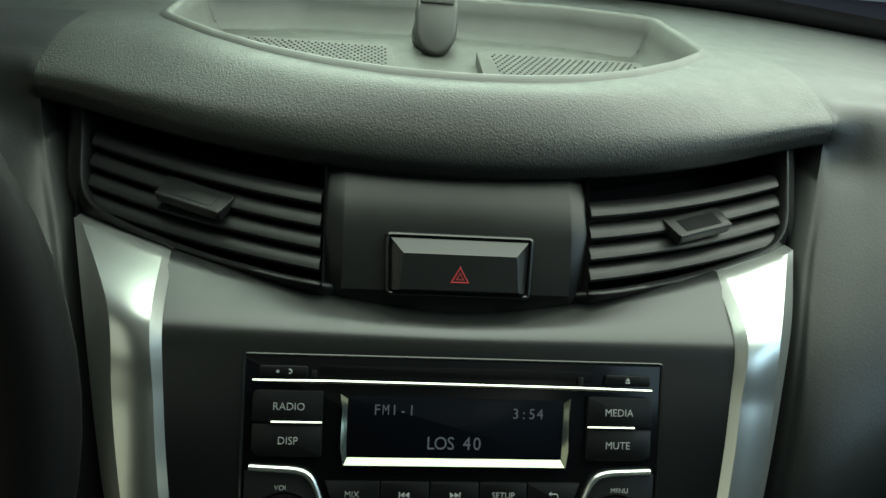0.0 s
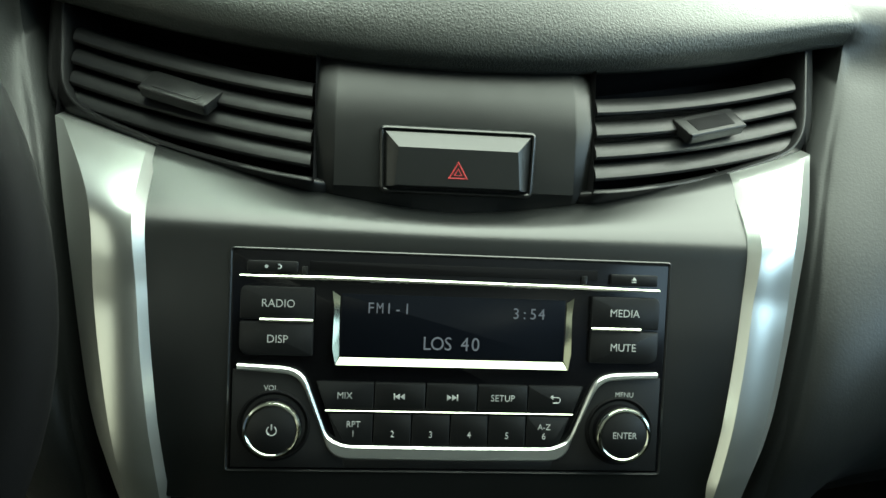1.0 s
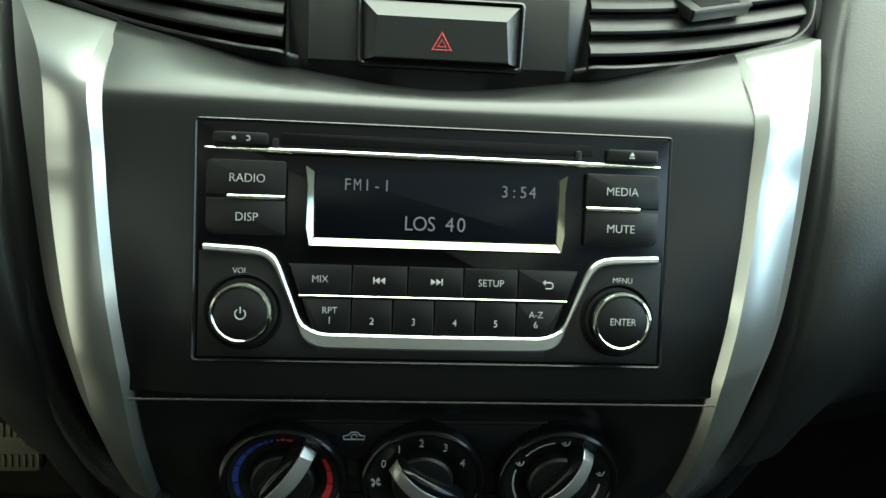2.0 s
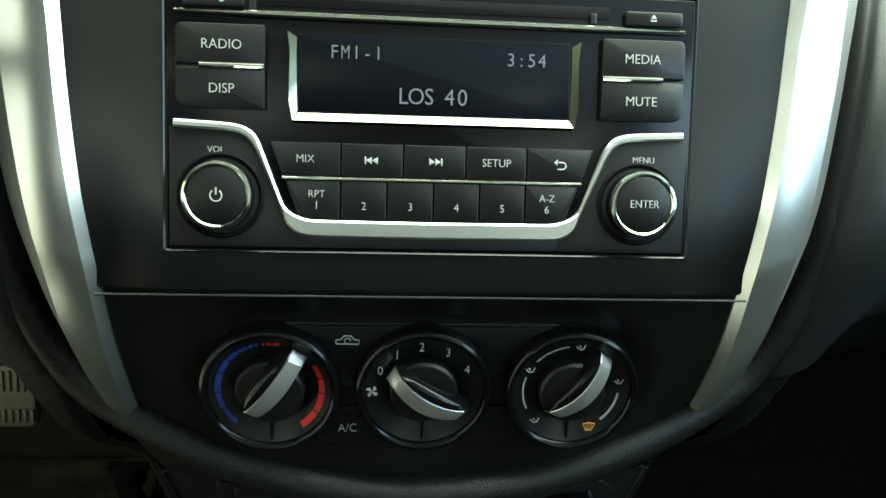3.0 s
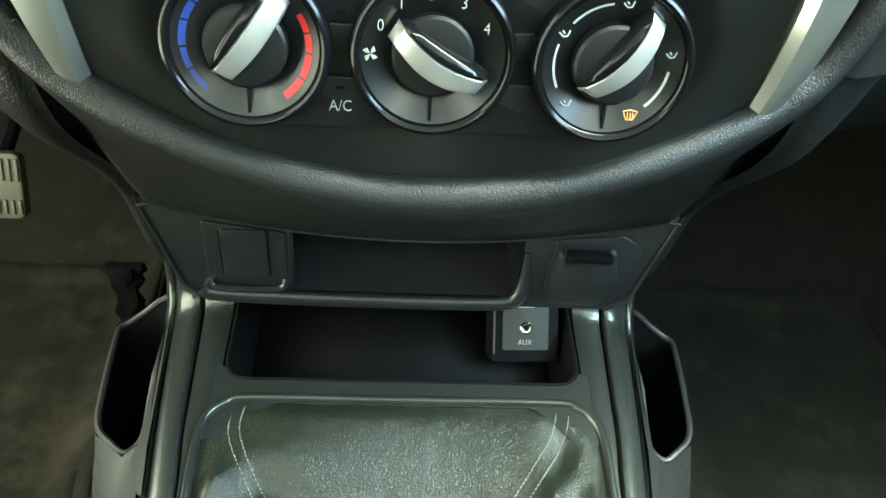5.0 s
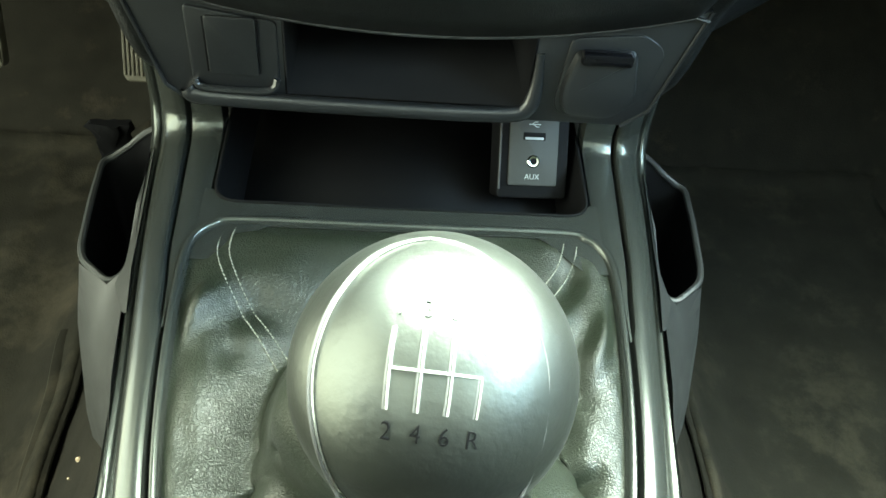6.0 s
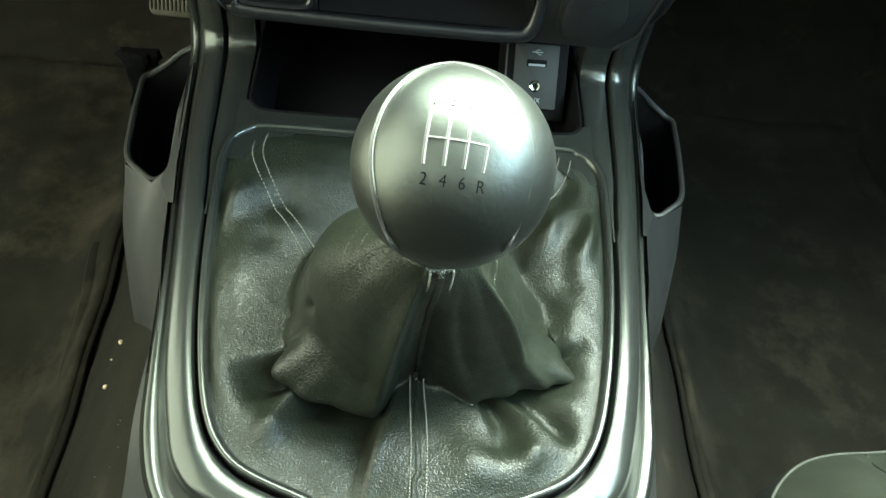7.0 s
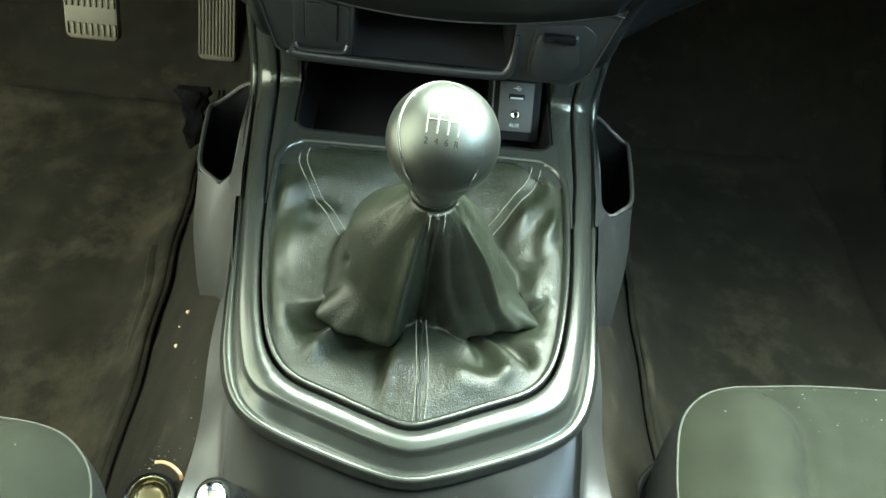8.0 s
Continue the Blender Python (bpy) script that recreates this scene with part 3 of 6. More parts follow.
def vents():
    """The band with the hazard switch and an air vent at each end."""
    band = thing("vent_band", (0, 0.11, 0.80), "black plastic band holding the vents and the hazard switch", "dash trim")

    def low(x):
        k = (abs(x) / 0.143) ** 1.7
        return stack(x, 0.1195 + 0.0225 * min(k, 1.6), -0.0185 - 0.0155 * min(k, 1.6))
    def panel_rows(x):
        b, p = brow(x), low(x)
        q, r = stack(x, 0.1300, -0.0205), stack(x, 0.1600, -0.0208)
        return [p + Vector((0, 0.010, -0.016)), p + Vector((0, 0.0035, -0.004)), q, r, r.lerp(b, 0.5) + Vector((0, 0, 0.0015)), b + Vector((0, 0.012, 0.004))]
    across = [panel_rows(-0.0580 + 0.1160 * i / 30) for i in range(31)]
    part("centre_panel", Shape().grid([r[2:] for r in across]), PANEL, band, "satin panel round the hazard switch")
    part("lower_ledge", Shape().grid([r[:3] for r in across]), PANEL, band)
    for side in (-1, 1):
        # plane of one vent, turned outwards and leaning back
        m = axes((side * 0.0688, 0.0795, 0.8045), (0.9370, side * 0.3480, side * 0.0440 - 0.0140), (side * -0.240, 0.572, 0.784))
        vent = thing("air_vent", m @ Vector((side * 0.07, 0.012, 0)), "black air vent with four broad slats and a slider tab", "air vent", "air vents")

        def at(a, b, c):
            """a outwards from the inner edge, b up the face, c towards the cabin."""
            return m @ Vector((side * (a + 0.30 * b), b, c))

        def sag(a):
            return -0.0030 * (1 - ((a - 0.068) / 0.070) ** 2)
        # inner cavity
        # inner cavity, the shade in it painted as near-black plastic
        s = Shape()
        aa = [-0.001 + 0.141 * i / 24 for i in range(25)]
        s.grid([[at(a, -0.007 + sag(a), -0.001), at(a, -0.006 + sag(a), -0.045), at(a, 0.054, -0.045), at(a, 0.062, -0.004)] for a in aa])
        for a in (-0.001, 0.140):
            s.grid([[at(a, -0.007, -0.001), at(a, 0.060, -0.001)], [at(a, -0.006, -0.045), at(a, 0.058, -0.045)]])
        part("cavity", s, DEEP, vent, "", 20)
        # frame: crest line along the lower and outer edge, falling off to both sides
        crest = [(-0.0085, -0.0030), (0.000, -0.0060), (0.016, -0.0077), (0.034, -0.0084), (0.055, -0.0086), (0.078, -0.0078), (0.100, -0.0056), (0.116, -0.0032), (0.127, 0.0000), (0.1345, 0.0060), (0.1380, 0.0150), (0.1392, 0.0300), (0.1400, 0.0440), (0.1405, 0.0600)]
        crest = spline([Vector((*p, 0)) for p in crest], 5)
        rows = []
        for i, p in enumerate(crest):
            t = (crest[min(i + 1, len(crest) - 1)] - crest[max(i - 1, 0)]).normalized()
            o = Vector((t.y, -t.x, 0))
            wide = step(0.120, 0.139, p.x)
            tip = 1 - step(-0.0085, 0.004, p.x)
            near = 1 - step(0.02, 0.08, p.x)
            sec = ((-0.0028, -0.030), (-0.0026, -0.006), (-0.0014, -0.0006), (-0.0004, 0.0006), (0.0006, 0.0006), (0.0016, -0.0008), (0.0030 + 0.0035 * wide, -0.0035 + 0.0020 * wide), (0.0040 + 0.0085 * wide + 0.0030 * near, -0.010 + 0.004 * wide), (0.0044 + 0.0095 * wide + 0.0050 * near, -0.022))
            rows.append([at(p.x + o.x * k, p.y + o.y * k, c - 0.0090 * tip) for k, c in sec])
        part("frame", Shape().grid(rows), VENT, vent, "thin raised black frame", 50)
        # cheek between the hazard panel and the vent
        rows = []
        for n_, (p, e) in enumerate(zip(panel_rows(side * 0.0580), panel_rows(side * 0.0675))):
            back = Vector((0, 0.0055 if n_ > 1 else 0.001, 0))
            mid = p.lerp(e, 0.12) + back * 0.04
            rows.append([p, mid, p.lerp(e, 0.88) + back * 0.9, e + back, e + back + Vector((side * 0.0010, 0.0020, 0)), e + back + Vector((side * 0.002, 0.034, 0.004))])
        part("cheek", Shape().grid(rows), PANEL, vent, "bevelled cheek beside the slats", 40)
        # slats: broad blades leaning back
        for b0 in (0.0005, 0.0110, 0.0218, 0.0332):
            rows = []
            for i in range(17):
                a = 0.0012 + 0.1335 * i / 16
                b = b0 + sag(a)
                rows.append([at(a, b + o, w) for o, w in ((0.0008, -0.0090), (-0.0004, -0.0046), (-0.0002, -0.0030), (0.0008, -0.0022), (0.0030, -0.0025), (0.0060, -0.0038), (0.0084, -0.0060), (0.0100, -0.0100), (0.0088, -0.0115))])
            part("slat", Shape().grid(rows, wrap=True, cap=True), VENT, vent)
        tm = m @ Matrix.Translation((side * 0.0765, 0.0205, 0.0010)) @ axes((0, 0, 0), (1, side * 0.05, 0), (0, 0.80, -0.60))
        tab = part("slider_tab", Shape().prism(rounded([(-0.0188, -0.0075), (0.0188, -0.0075), (0.0198, 0.0080), (-0.0198, 0.0080)], 0.0022), -0.0050, 0.0008, 0.0010, tm), VENT, vent, "chunky slider tab")
        part("tab_inset", Shape().prism(rounded([(-0.0125, -0.0052), (0.0125, -0.0052), (0.0130, 0.0040), (-0.0130, 0.0040)], 0.0006), 0.0005, 0.0011, 0.0001, tm), DEEP if side > 0 else VENT, tab, "ribbed dark inset" if side > 0 else "plain black inset")
        part("tab_lip", Shape().tube([tm @ Vector((x, -0.0070, -0.0002)) for x in (-0.0182, 0.0, 0.0182)], 0.0010, 8), VENT, tab, "rounded front edge")
    # hazard switch
    m = STACK @ Matrix.Translation((0.0005, 0.1435, -0.0194))
    hz = thing("hazard_switch", m @ Vector((0, 0, 0)), "black hazard switch with a red triangle", "switch")
    fr = [(-0.0365, -0.0155), (0.0365, -0.0155), (0.0375, 0.0155), (-0.0375, 0.0155)]
    s = Shape()
    rows = [[m @ Vector((x, y, w)) for x, y in shrink(rounded(fr, 0.003), i)] for i, w in ((-0.0006, -0.004), (-0.0004, 0.0006), (0.0002, 0.0016), (0.0009, 0.0019), (0.0016, 0.0012), (0.0018, -0.004))]
    part("frame", s.grid(rows, wrap=True), PLASTIC, hz, "thin raised frame")
    b0 = [(-0.0342, -0.0132), (0.0342, -0.0132), (0.0352, 0.0132), (-0.0352, 0.0132)]
    b1 = [(-0.0305, -0.0128), (0.0305, -0.0128), (0.0290, 0.0062), (-0.0290, 0.0062)]
    rows = [[m @ Vector((x, y, w)) for x, y in q] for q, w in ((b0, -0.004), (b0, 0.0008), (shrink(b0, 0.0003), 0.0012))]
    rows.append([m @ Vector((x, y, 0.0046)) for x, y in b1])
    rows.append([m @ Vector((x, y, 0.0050)) for x, y in shrink(b1, 0.0006)])
    btn = part("button", Shape().grid(rows, wrap=True, cap=True), PLASTIC, hz, "bevelled button", 20)
    tri = [(-0.0042, -0.0082), (0.0042, -0.0082), (0.0, -0.0008)]
    for d, w in ((0.0, 0.0013), (0.0014, 0.0009)):
        path = shrink(tri, d)
        s = Shape().tube([m @ Vector((x, y, 0.0050)) for x, y in path], w * 0.55, 6, closed=True, flat=0.4, up=m.to_3x3() @ Vector((0, 0, 1)))
        part("triangle", s, RED_DIM, btn, "red warning triangle outline")


# ---- centre stack ----
def fall(z):
    """How far the strips bend back from the radio's plane towards their lower ends."""
    t = max(0.0, min(1.0, (0.74 - z) / 0.14))
    return 0.1078 * (t ** 3 - t ** 4 / 2) + 0.77 * max(0.0, 0.60 - z)


def bent(x, z, w):
    tilt = 0.5095 - 0.77 * step(0.74, 0.60, z)
    n = Vector((0, -1.0, tilt)).normalized()
    return Vector((x, 0.5095 * (z - 0.69) + fall(z), z)) + n * w


def strip_edges():
    """Inner edge, inner ridge, outer ridge and outer edge of the silver strip, top to bottom, for the passenger side."""
    zs = (0.7613, 0.7372, 0.7096, 0.6900, 0.6753, 0.6450, 0.6160, 0.5880)

    def run(xs, w0, w1, lift=0.0):
        return [bent(x, z + lift * k / 7, w0 + (w1 - w0) * k / 7) for k, (x, z) in enumerate(zip(xs, zs))]
    inner = [(0.143, 0.096, 0.801), stack(0.1392, 0.113, -0.003)] + run((0.1368, 0.1347, 0.1315, 0.1290, 0.1272, 0.1258, 0.1250, 0.1240), 0.0, 0.0)
    ridge = [(0.1475, 0.0925, 0.803), stack(0.1432, 0.1135, 0.003)] + run((0.1402, 0.1382, 0.1349, 0.1322, 0.1305, 0.1293, 0.1283, 0.1265), 0.0045, 0.0036, 0.002)
    outer = [(0.1925, 0.115, 0.8075), stack(0.1640, 0.1195, -0.002)] + run((0.1598, 0.1572, 0.1533, 0.1503, 0.1478, 0.1440, 0.1402, 0.1355), 0.001, 0.002, 0.012)
    edge = [(0.1985, 0.121, 0.807), stack(0.1840, 0.1205, -0.028)] + run((0.1765, 0.1725, 0.1678, 0.1638, 0.1602, 0.1545, 0.1490, 0.1420), -0.022, -0.010, 0.016)
    return inner, ridge, outer, edge


def strips():
    for side in (-1, 1):
        curves = [spline(q, 12) for q in strip_edges()]
        out = Vector((0, -0.95, 0.31))
        ridge, outer = curves[1], [p - out * 0.0008 for p in curves[2]]
        curves[2:3] = [[a.lerp(b, f) + out * h for a, b in zip(ridge, outer)] for f, h in ((0.12, 0.0004), (0.35, 0.0009), (0.60, 0.0009), (0.82, 0.0005), (1.0, 0.0))]
        curves.insert(0, [p + Vector((0.001, 0.010, -0.001)) for p in curves[0]])
        rows = [[Vector((side * p.x, p.y, p.z)) for p in row] for row in zip(*curves)]
        top = [p + Vector((0, 0.012, -0.002)) for p in rows[0]]
        end = [p + Vector((0, 0.012, -0.001)) for p in rows[-1]]
        s = Shape().grid([top] + rows + [end])
        single("trim_strip", s, SILVER, "faceted satin silver strip edging the centre stack", "trim strip", "silver trim strips", angle=24)


def fascia():
    inner = spline(strip_edges()[0], 7)

    def half(v):
        pts = [((p - Vector((0, 0, 0.69))).dot(Vector((0, 0.454, 0.891))), p.x) for p in inner]
        for (a, xa), (b, xb) in zip(pts, pts[1:]):
            if b <= v <= a:
                return xb + (xa - xb) * (v - b) / (a - b)
        return pts[0][1] if v > pts[0][0] else pts[-1][1]
    profile = [(-0.0150, -0.012, 0), (-0.0165, -0.0015, 0), (-0.0160, -0.0004, 0), (-0.0150, 0, 0), (0.02, 0, 0), (0.06, 0, 0), (0.1015, 0, 0), (0.1060, -0.0004, 0.03), (0.1096, -0.0018, 0.08), (0.1126, -0.0046, 0.17), (0.1149, -0.0084, 0.31), (0.1166, -0.0126, 0.52), (0.1179, -0.0170, 0.78), (0.1188, -0.0205, 1.0), (0.1194, -0.0240, 1.0), (0.1194, -0.030, 1.0)]
    rows = []
    for v, w, k in profile:
        rows.append([])
        for i in range(41):
            t = -1 + 2 * i / 40
            q = t * t
            vv, ww = v + 0.0265 * q ** 0.8 * k, w - 0.0155 * q * k - 0.891 * fall(0.69 + 0.891 * v) * step(0.76, 1.0, abs(t))
            rows[-1].append(stack(t * (half(vv) + 0.0012), vv, ww))
    fas = thing("centre_fascia", stack(0, 0, -0.02), "satin black centre fascia round the radio", "dash panel")
    part("panel", Shape().grid(rows), PLASTIC, fas, "", 50)
    # Lower seam's edge in a paler plastic: the light it catches is painted.
    path = [stack(-0.1265 + 0.253 * i / 20, -0.0176, 0.0004) for i in range(21)]
    part("seam_glint", Shape().tube(path, 0.00045, 6), SHELL, fas, "thin edge along the lower seam, its glint painted pale")
    return fas


def roll(x):
    """Middle line of the padded roll."""
    a = abs(x)
    return Vector((x, -0.0130 + 0.026 * (a / 0.14) ** 2, 0.5688 + 0.0335 * (a / 0.14) ** 2))


def climate_panel(dash, fascia_panel):
    """Panel behind the heater dials, dished round them, and the padded roll below."""
    edge = spline(strip_edges()[0], 7)

    def side_at(z):
        for a, b in zip(edge, edge[1:]):
            if b.z <= z <= a.z:
                return b.lerp(a, (z - b.z) / (a.z - b.z))
        return edge[-1]
    rows = []
    nv, nu = 44, 80
    for j in range(nv + 1):
        row = []
        for i in range(nu + 1):
            t = -1 + 2 * i / nu
            x0 = t * 0.128
            zb = roll(x0).z + 0.003
            z = 0.6775 + (zb - 0.6775) * j / nv
            e = side_at(z)
            u = t * (e.x + 0.001)
            v = (z - 0.62) / 0.985
            d = math.hypot(max(0.0, abs(u) - 0.060), (v - 0.006) * 0.98)
            w = -0.0058 + 0.0052 * step(0.0300, 0.0440, d) * step(-0.030, 0.004, v)
            q = CLIMATE @ Vector((u, v, w))
            q.y += (e.y + 0.0015 - q.y) * max(0.0, (abs(t) - 0.40) / 0.60) ** 2
            row.append(q)
        rows.append(row)
    part("heater_panel", Shape().grid(rows), PLASTIC, fascia_panel, "satin black panel dished round the dials", 60)

    # padded roll under the heater panel, rising to both sides outside the silver strips
    half = [roll(0.14 * k / 20) for k in range(21)] + [Vector((0.1560, 0.0175, 0.6180)), Vector((0.1700, 0.0225, 0.6500)), Vector((0.1790, 0.0320, 0.6900)), Vector((0.1880, 0.0500, 0.7250))]
    half = half[:20] + spline(half[20:], 6)
    path = [Vector((-p.x, p.y, p.z)) for p in reversed(half[1:])] + half
    rows = []
    for i, p in enumerate(path):
        t = (path[min(i + 1, len(path) - 1)] - path[max(i - 1, 0)]).normalized()
        nrm = Vector((-t.z, 0, t.x)).normalized()
        out = step(0.140, 0.165, abs(p.x))
        r = 0.0084 - 0.0018 * out
        pod = Vector((p.x * 0.975, 0.0675, 0.4795 + 0.0195 * (abs(p.x) / 0.143) ** 2)).lerp(p + Vector((math.copysign(0.012, p.x), 0.05, -0.03)), out)
        row = [p - Vector((0, -0.030, 0)) + nrm * 0.012 * (1 - out)]
        row += [p + Vector((0, -r * math.sin(radians(g)), 0)) + nrm * r * math.cos(radians(g)) for g in (-50, -20, 10, 40, 65, 90, 115, 135)]
        row += [p.lerp(pod, 0.35) + Vector((0, -0.0015, -0.003)) * (1 - out), p.lerp(pod, 0.7) + Vector((0, -0.0015, -0.003)) * (1 - out), pod + Vector((0, -0.001, 0.0)), pod + Vector((0, 0.01, 0.0))]
        rows.append(row)
    part("padded_roll", Shape().grid(rows), ROLL, dash, "leather-grained padded roll under the heater controls", 60)


def button(parent, name, poly, m, w0, w1, r=0.0012, mat=None, bevel=0.0005, label=""):
    return part(name, Shape().prism(rounded(poly, r), w0, w1, bevel, m), mat or BUTTON, parent, label)


def box_poly(x0, y0, x1, y1):
    return [(x0, y0), (x1, y0), (x1, y1), (x0, y1)]


def radio():
    m = STACK
    rad = thing("car_radio", stack(0, 0.0495), "gloss black car radio with chrome trim, in the fascia", "car radio")

    def word(text, u, v, cap, w, parent, mat=None, wide=0.95):
        part("lettering", letters(text, cap * 1.42, m @ Matrix.Translation((u, v, w)), wide), mat or PRINT, parent)
    # surround line and face
    rows = [[m @ Vector((x, y, w)) for x, y in shrink(rect(-0.1012, -0.0012, 0.1012, 0.1002, 0.002), i)] for i, w in ((0, -0.004), (0, 0.0006), (0.0004, 0.0010), (0.0010, 0.0006), (0.0012, -0.004))]
    part("surround", Shape().grid(rows, wrap=True), PLASTIC, rad, "thin black surround")
    part("face", Shape().prism(rect(-0.1, 0, 0.1, 0.099, 0.0015), -0.03, 0.0006, 0.0004, m), PIANO, rad, "gloss black face")
    plate = Shape()
    for side in (-1, 1):
        poly = [(0.0475, 0.0012), (0.0985, 0.0012), (0.0985, 0.0455), (0.0702, 0.0440), (0.0652, 0.0395), (0.0540, 0.0115), (0.0490, 0.0065)]
        poly = poly if side > 0 else [(-x, y) for x, y in reversed(poly)]
        plate.prism(poly, 0.0, 0.0016, 0.0003, m)
    plate.prism(box_poly(-0.0490, 0.0012, 0.0490, 0.0060), 0.0, 0.0015, 0.0003, m)
    part("lower_plate", plate, BUTTON, rad, "satin black lower corners and edge")
    # silver swoosh
    ctrl = [(-0.0966, 0.0467), (-0.0730, 0.0457), (-0.0672, 0.0420), (-0.0560, 0.0140), (-0.0500, 0.0086), (0.0, 0.0083), (0.0500, 0.0086), (0.0560, 0.0140), (0.0672, 0.0420), (0.0730, 0.0457), (0.0966, 0.0467)]
    pts = []
    for i, p in enumerate(ctrl):
        if 0 < i < len(ctrl) - 1:
            a, b = Vector(ctrl[i - 1]), Vector(ctrl[i + 1])
            q = Vector(p)
            k = 0.006
            s0, s1 = q + (a - q).normalized() * min(k, (a - q).length * 0.45), q + (b - q).normalized() * min(k, (b - q).length * 0.45)
            pts += [s0 * (1 - t) ** 2 + q * 2 * t * (1 - t) + s1 * t * t for t in (0, 0.25, 0.5, 0.75, 1)]
        else:
            pts.append(Vector(p))
    wid = [0.0030 + 0.0 if abs(p.x) > 0.069 else (0.0016 + 0.0014 * step(0.062, 0.069, abs(p.x)) if p.y > 0.016 else 0.0016 + 0.0048 * step(0.0165, 0.0088, p.y)) for p in pts]
    part("silver_trim", Shape().ribbon([tuple(p) for p in pts], wid, 0.0004, 0.0032, 0.0008, m), SILVER, rad, "curved satin silver trim line")
    # top row: dimmer, disc slot, eject
    part("disc_slot", Shape().prism(rect(-0.066, 0.0905, 0.066, 0.0950, 0.0006), 0.0004, 0.0010, 0.0001, m), DEEP, rad, "dark disc slot")
    part("slot_bar", Shape().ribbon([(-0.0965, 0.0876), (-0.06, 0.0874), (0.06, 0.0868), (0.0955, 0.0866)], [0.0010, 0.0021, 0.0021, 0.0012], 0.0004, 0.0028, 0.0006, m), CHROME, rad, "thin chrome bar under the slot")
    b = button(rad, "dimmer_button", box_poly(-0.0935, 0.0895, -0.0712, 0.0945), m, 0.0, 0.0024)
    part("sun_icon", Shape().lathe([(0.0008, 0.0023), (0.0008, 0.0026), (0.0004, 0.0026)], m @ Matrix.Translation((-0.0850, 0.0920, 0)), 12), PRINT_GREY, b)
    part("moon_icon", Shape().ribbon(arc(-0.0795, 0.0920, 0.0009, -120, 120), [0.0006] * 15, 0.0023, 0.0026, 0.0001, m), PRINT_GREY, b)
    b = button(rad, "eject_button", box_poly(0.0722, 0.0885, 0.0945, 0.0938), m, 0.0, 0.0024)
    part("eject_icon", Shape().prism([(0.0818, 0.0912), (0.0842, 0.0912), (0.0830, 0.0928)], 0.0022, 0.0026, 0.0001, m).prism(box_poly(0.0818, 0.0901, 0.0842, 0.0907), 0.0022, 0.0026, 0.0001, m), PRINT, b)
    for u in (-0.0695, 0.0585):
        part("slot_clip", Shape().box((u, 0.0885, 0.0004), (u + 0.0025, 0.0925, 0.0016), 0.0003, m), PLASTIC, rad)
    # buttons beside the display
    for side, names in ((-1, ("RADIO", "DISP")), (1, ("MEDIA", "MUTE"))):
        x0, x1 = sorted((side * 0.0635, side * 0.0960))
        up = box_poly(x0, 0.0683, x1, 0.0832)
        dn = box_poly(x0, 0.0522, x1, 0.0673)
        rl = [0.0008, 0.0008, 0.003 if side > 0 else 0.001, 0.001 if side > 0 else 0.003]
        rd = [0.0008 if side > 0 else 0.005, 0.005 if side > 0 else 0.0008, 0.0008, 0.0008]
        for text, poly, rr in ((names[0], up, rl), (names[1], dn, rd)):
            b = part("button", Shape().prism(rounded(poly, rr), 0.0, 0.0028, 0.0006, m), BUTTON, rad)
            word(text, (x0 + x1) / 2 + side * -0.0005, (poly[0][1] + poly[2][1]) / 2 - 0.0002, 0.0036, 0.0030, b)
        a0, a1 = (side * 0.0638, side * 0.0872)
        part("chrome_bar", Shape().ribbon([(a0, 0.0681), ((a0 + a1) / 2, 0.0681), (a1, 0.0681)], [0.0016] * 3, 0.0004, 0.0036, 0.0005, m), CHROME, rad, "short chrome bar between buttons")
    # display
    disp = part("display", Shape().prism(rect(-0.0515, 0.0525, 0.0515, 0.0808, 0.001), 0.0004, 0.0010, 0.0002, m), GLASS_BLACK, rad, "dark display showing station and time")
    for text, u, v, cap, gap in (("FM1-1", -0.0300, 0.0744, 0.0050, 0.0041), ("3:54", 0.0345, 0.0737, 0.0050, 0.0040), ("LOS 40", 0.0, 0.0588, 0.0062, 0.0049)):
        for k, sign in enumerate(text):
            if sign != " ":
                x = u + gap * (k - (len(text) - 1) / 2) - (0.0020 if " " in text[:k] else 0.0)
                part("display_character", letters(sign, cap * 1.42, m @ Matrix.Translation((x, v, 0.0012)), 0.66 if sign == "M" else 0.92, weight=-0.004), LCD_TEXT, disp, "pale lit display character")
    bz = [m @ Vector(p) for p in ((-0.0515, 0.0518, 0.0010), (0.0515, 0.0518, 0.0010), (0.0530, 0.0488, 0.0036), (-0.0530, 0.0488, 0.0036))]
    s = Shape().grid([[bz[0], bz[1]], [bz[3], bz[2]], [m @ Vector((-0.0530, 0.0479, 0.0006)), m @ Vector((0.0530, 0.0479, 0.0006))]])
    part("bezel", s, BEZEL, rad, "bright chrome sill under the display", 20)
    for side in (-1, 1):
        q = [(side * 0.0518, 0.0525, 0.0010), (side * 0.0532, 0.0485, 0.0042), (side * 0.0548, 0.0560, 0.0026), (side * 0.0545, 0.0740, 0.0022), (side * 0.0556, 0.0818, 0.0010), (side * 0.0520, 0.0795, 0.0010)]
        s = Shape().grid([[m @ Vector(q[0]), m @ Vector(q[1])], [m @ Vector((side * 0.0520, 0.0600, 0.0010)), m @ Vector(q[2])], [m @ Vector((side * 0.0522, 0.0740, 0.0010)), m @ Vector(q[3])], [m @ Vector(q[5]), m @ Vector(q[4])]])
        part("bezel_side", s, BEZEL, rad, "slim chrome edge beside the display", 20)
    # two rows of keys
    cuts = [-0.0618, -0.0352, -0.0117, 0.0121, 0.0356, 0.0618]
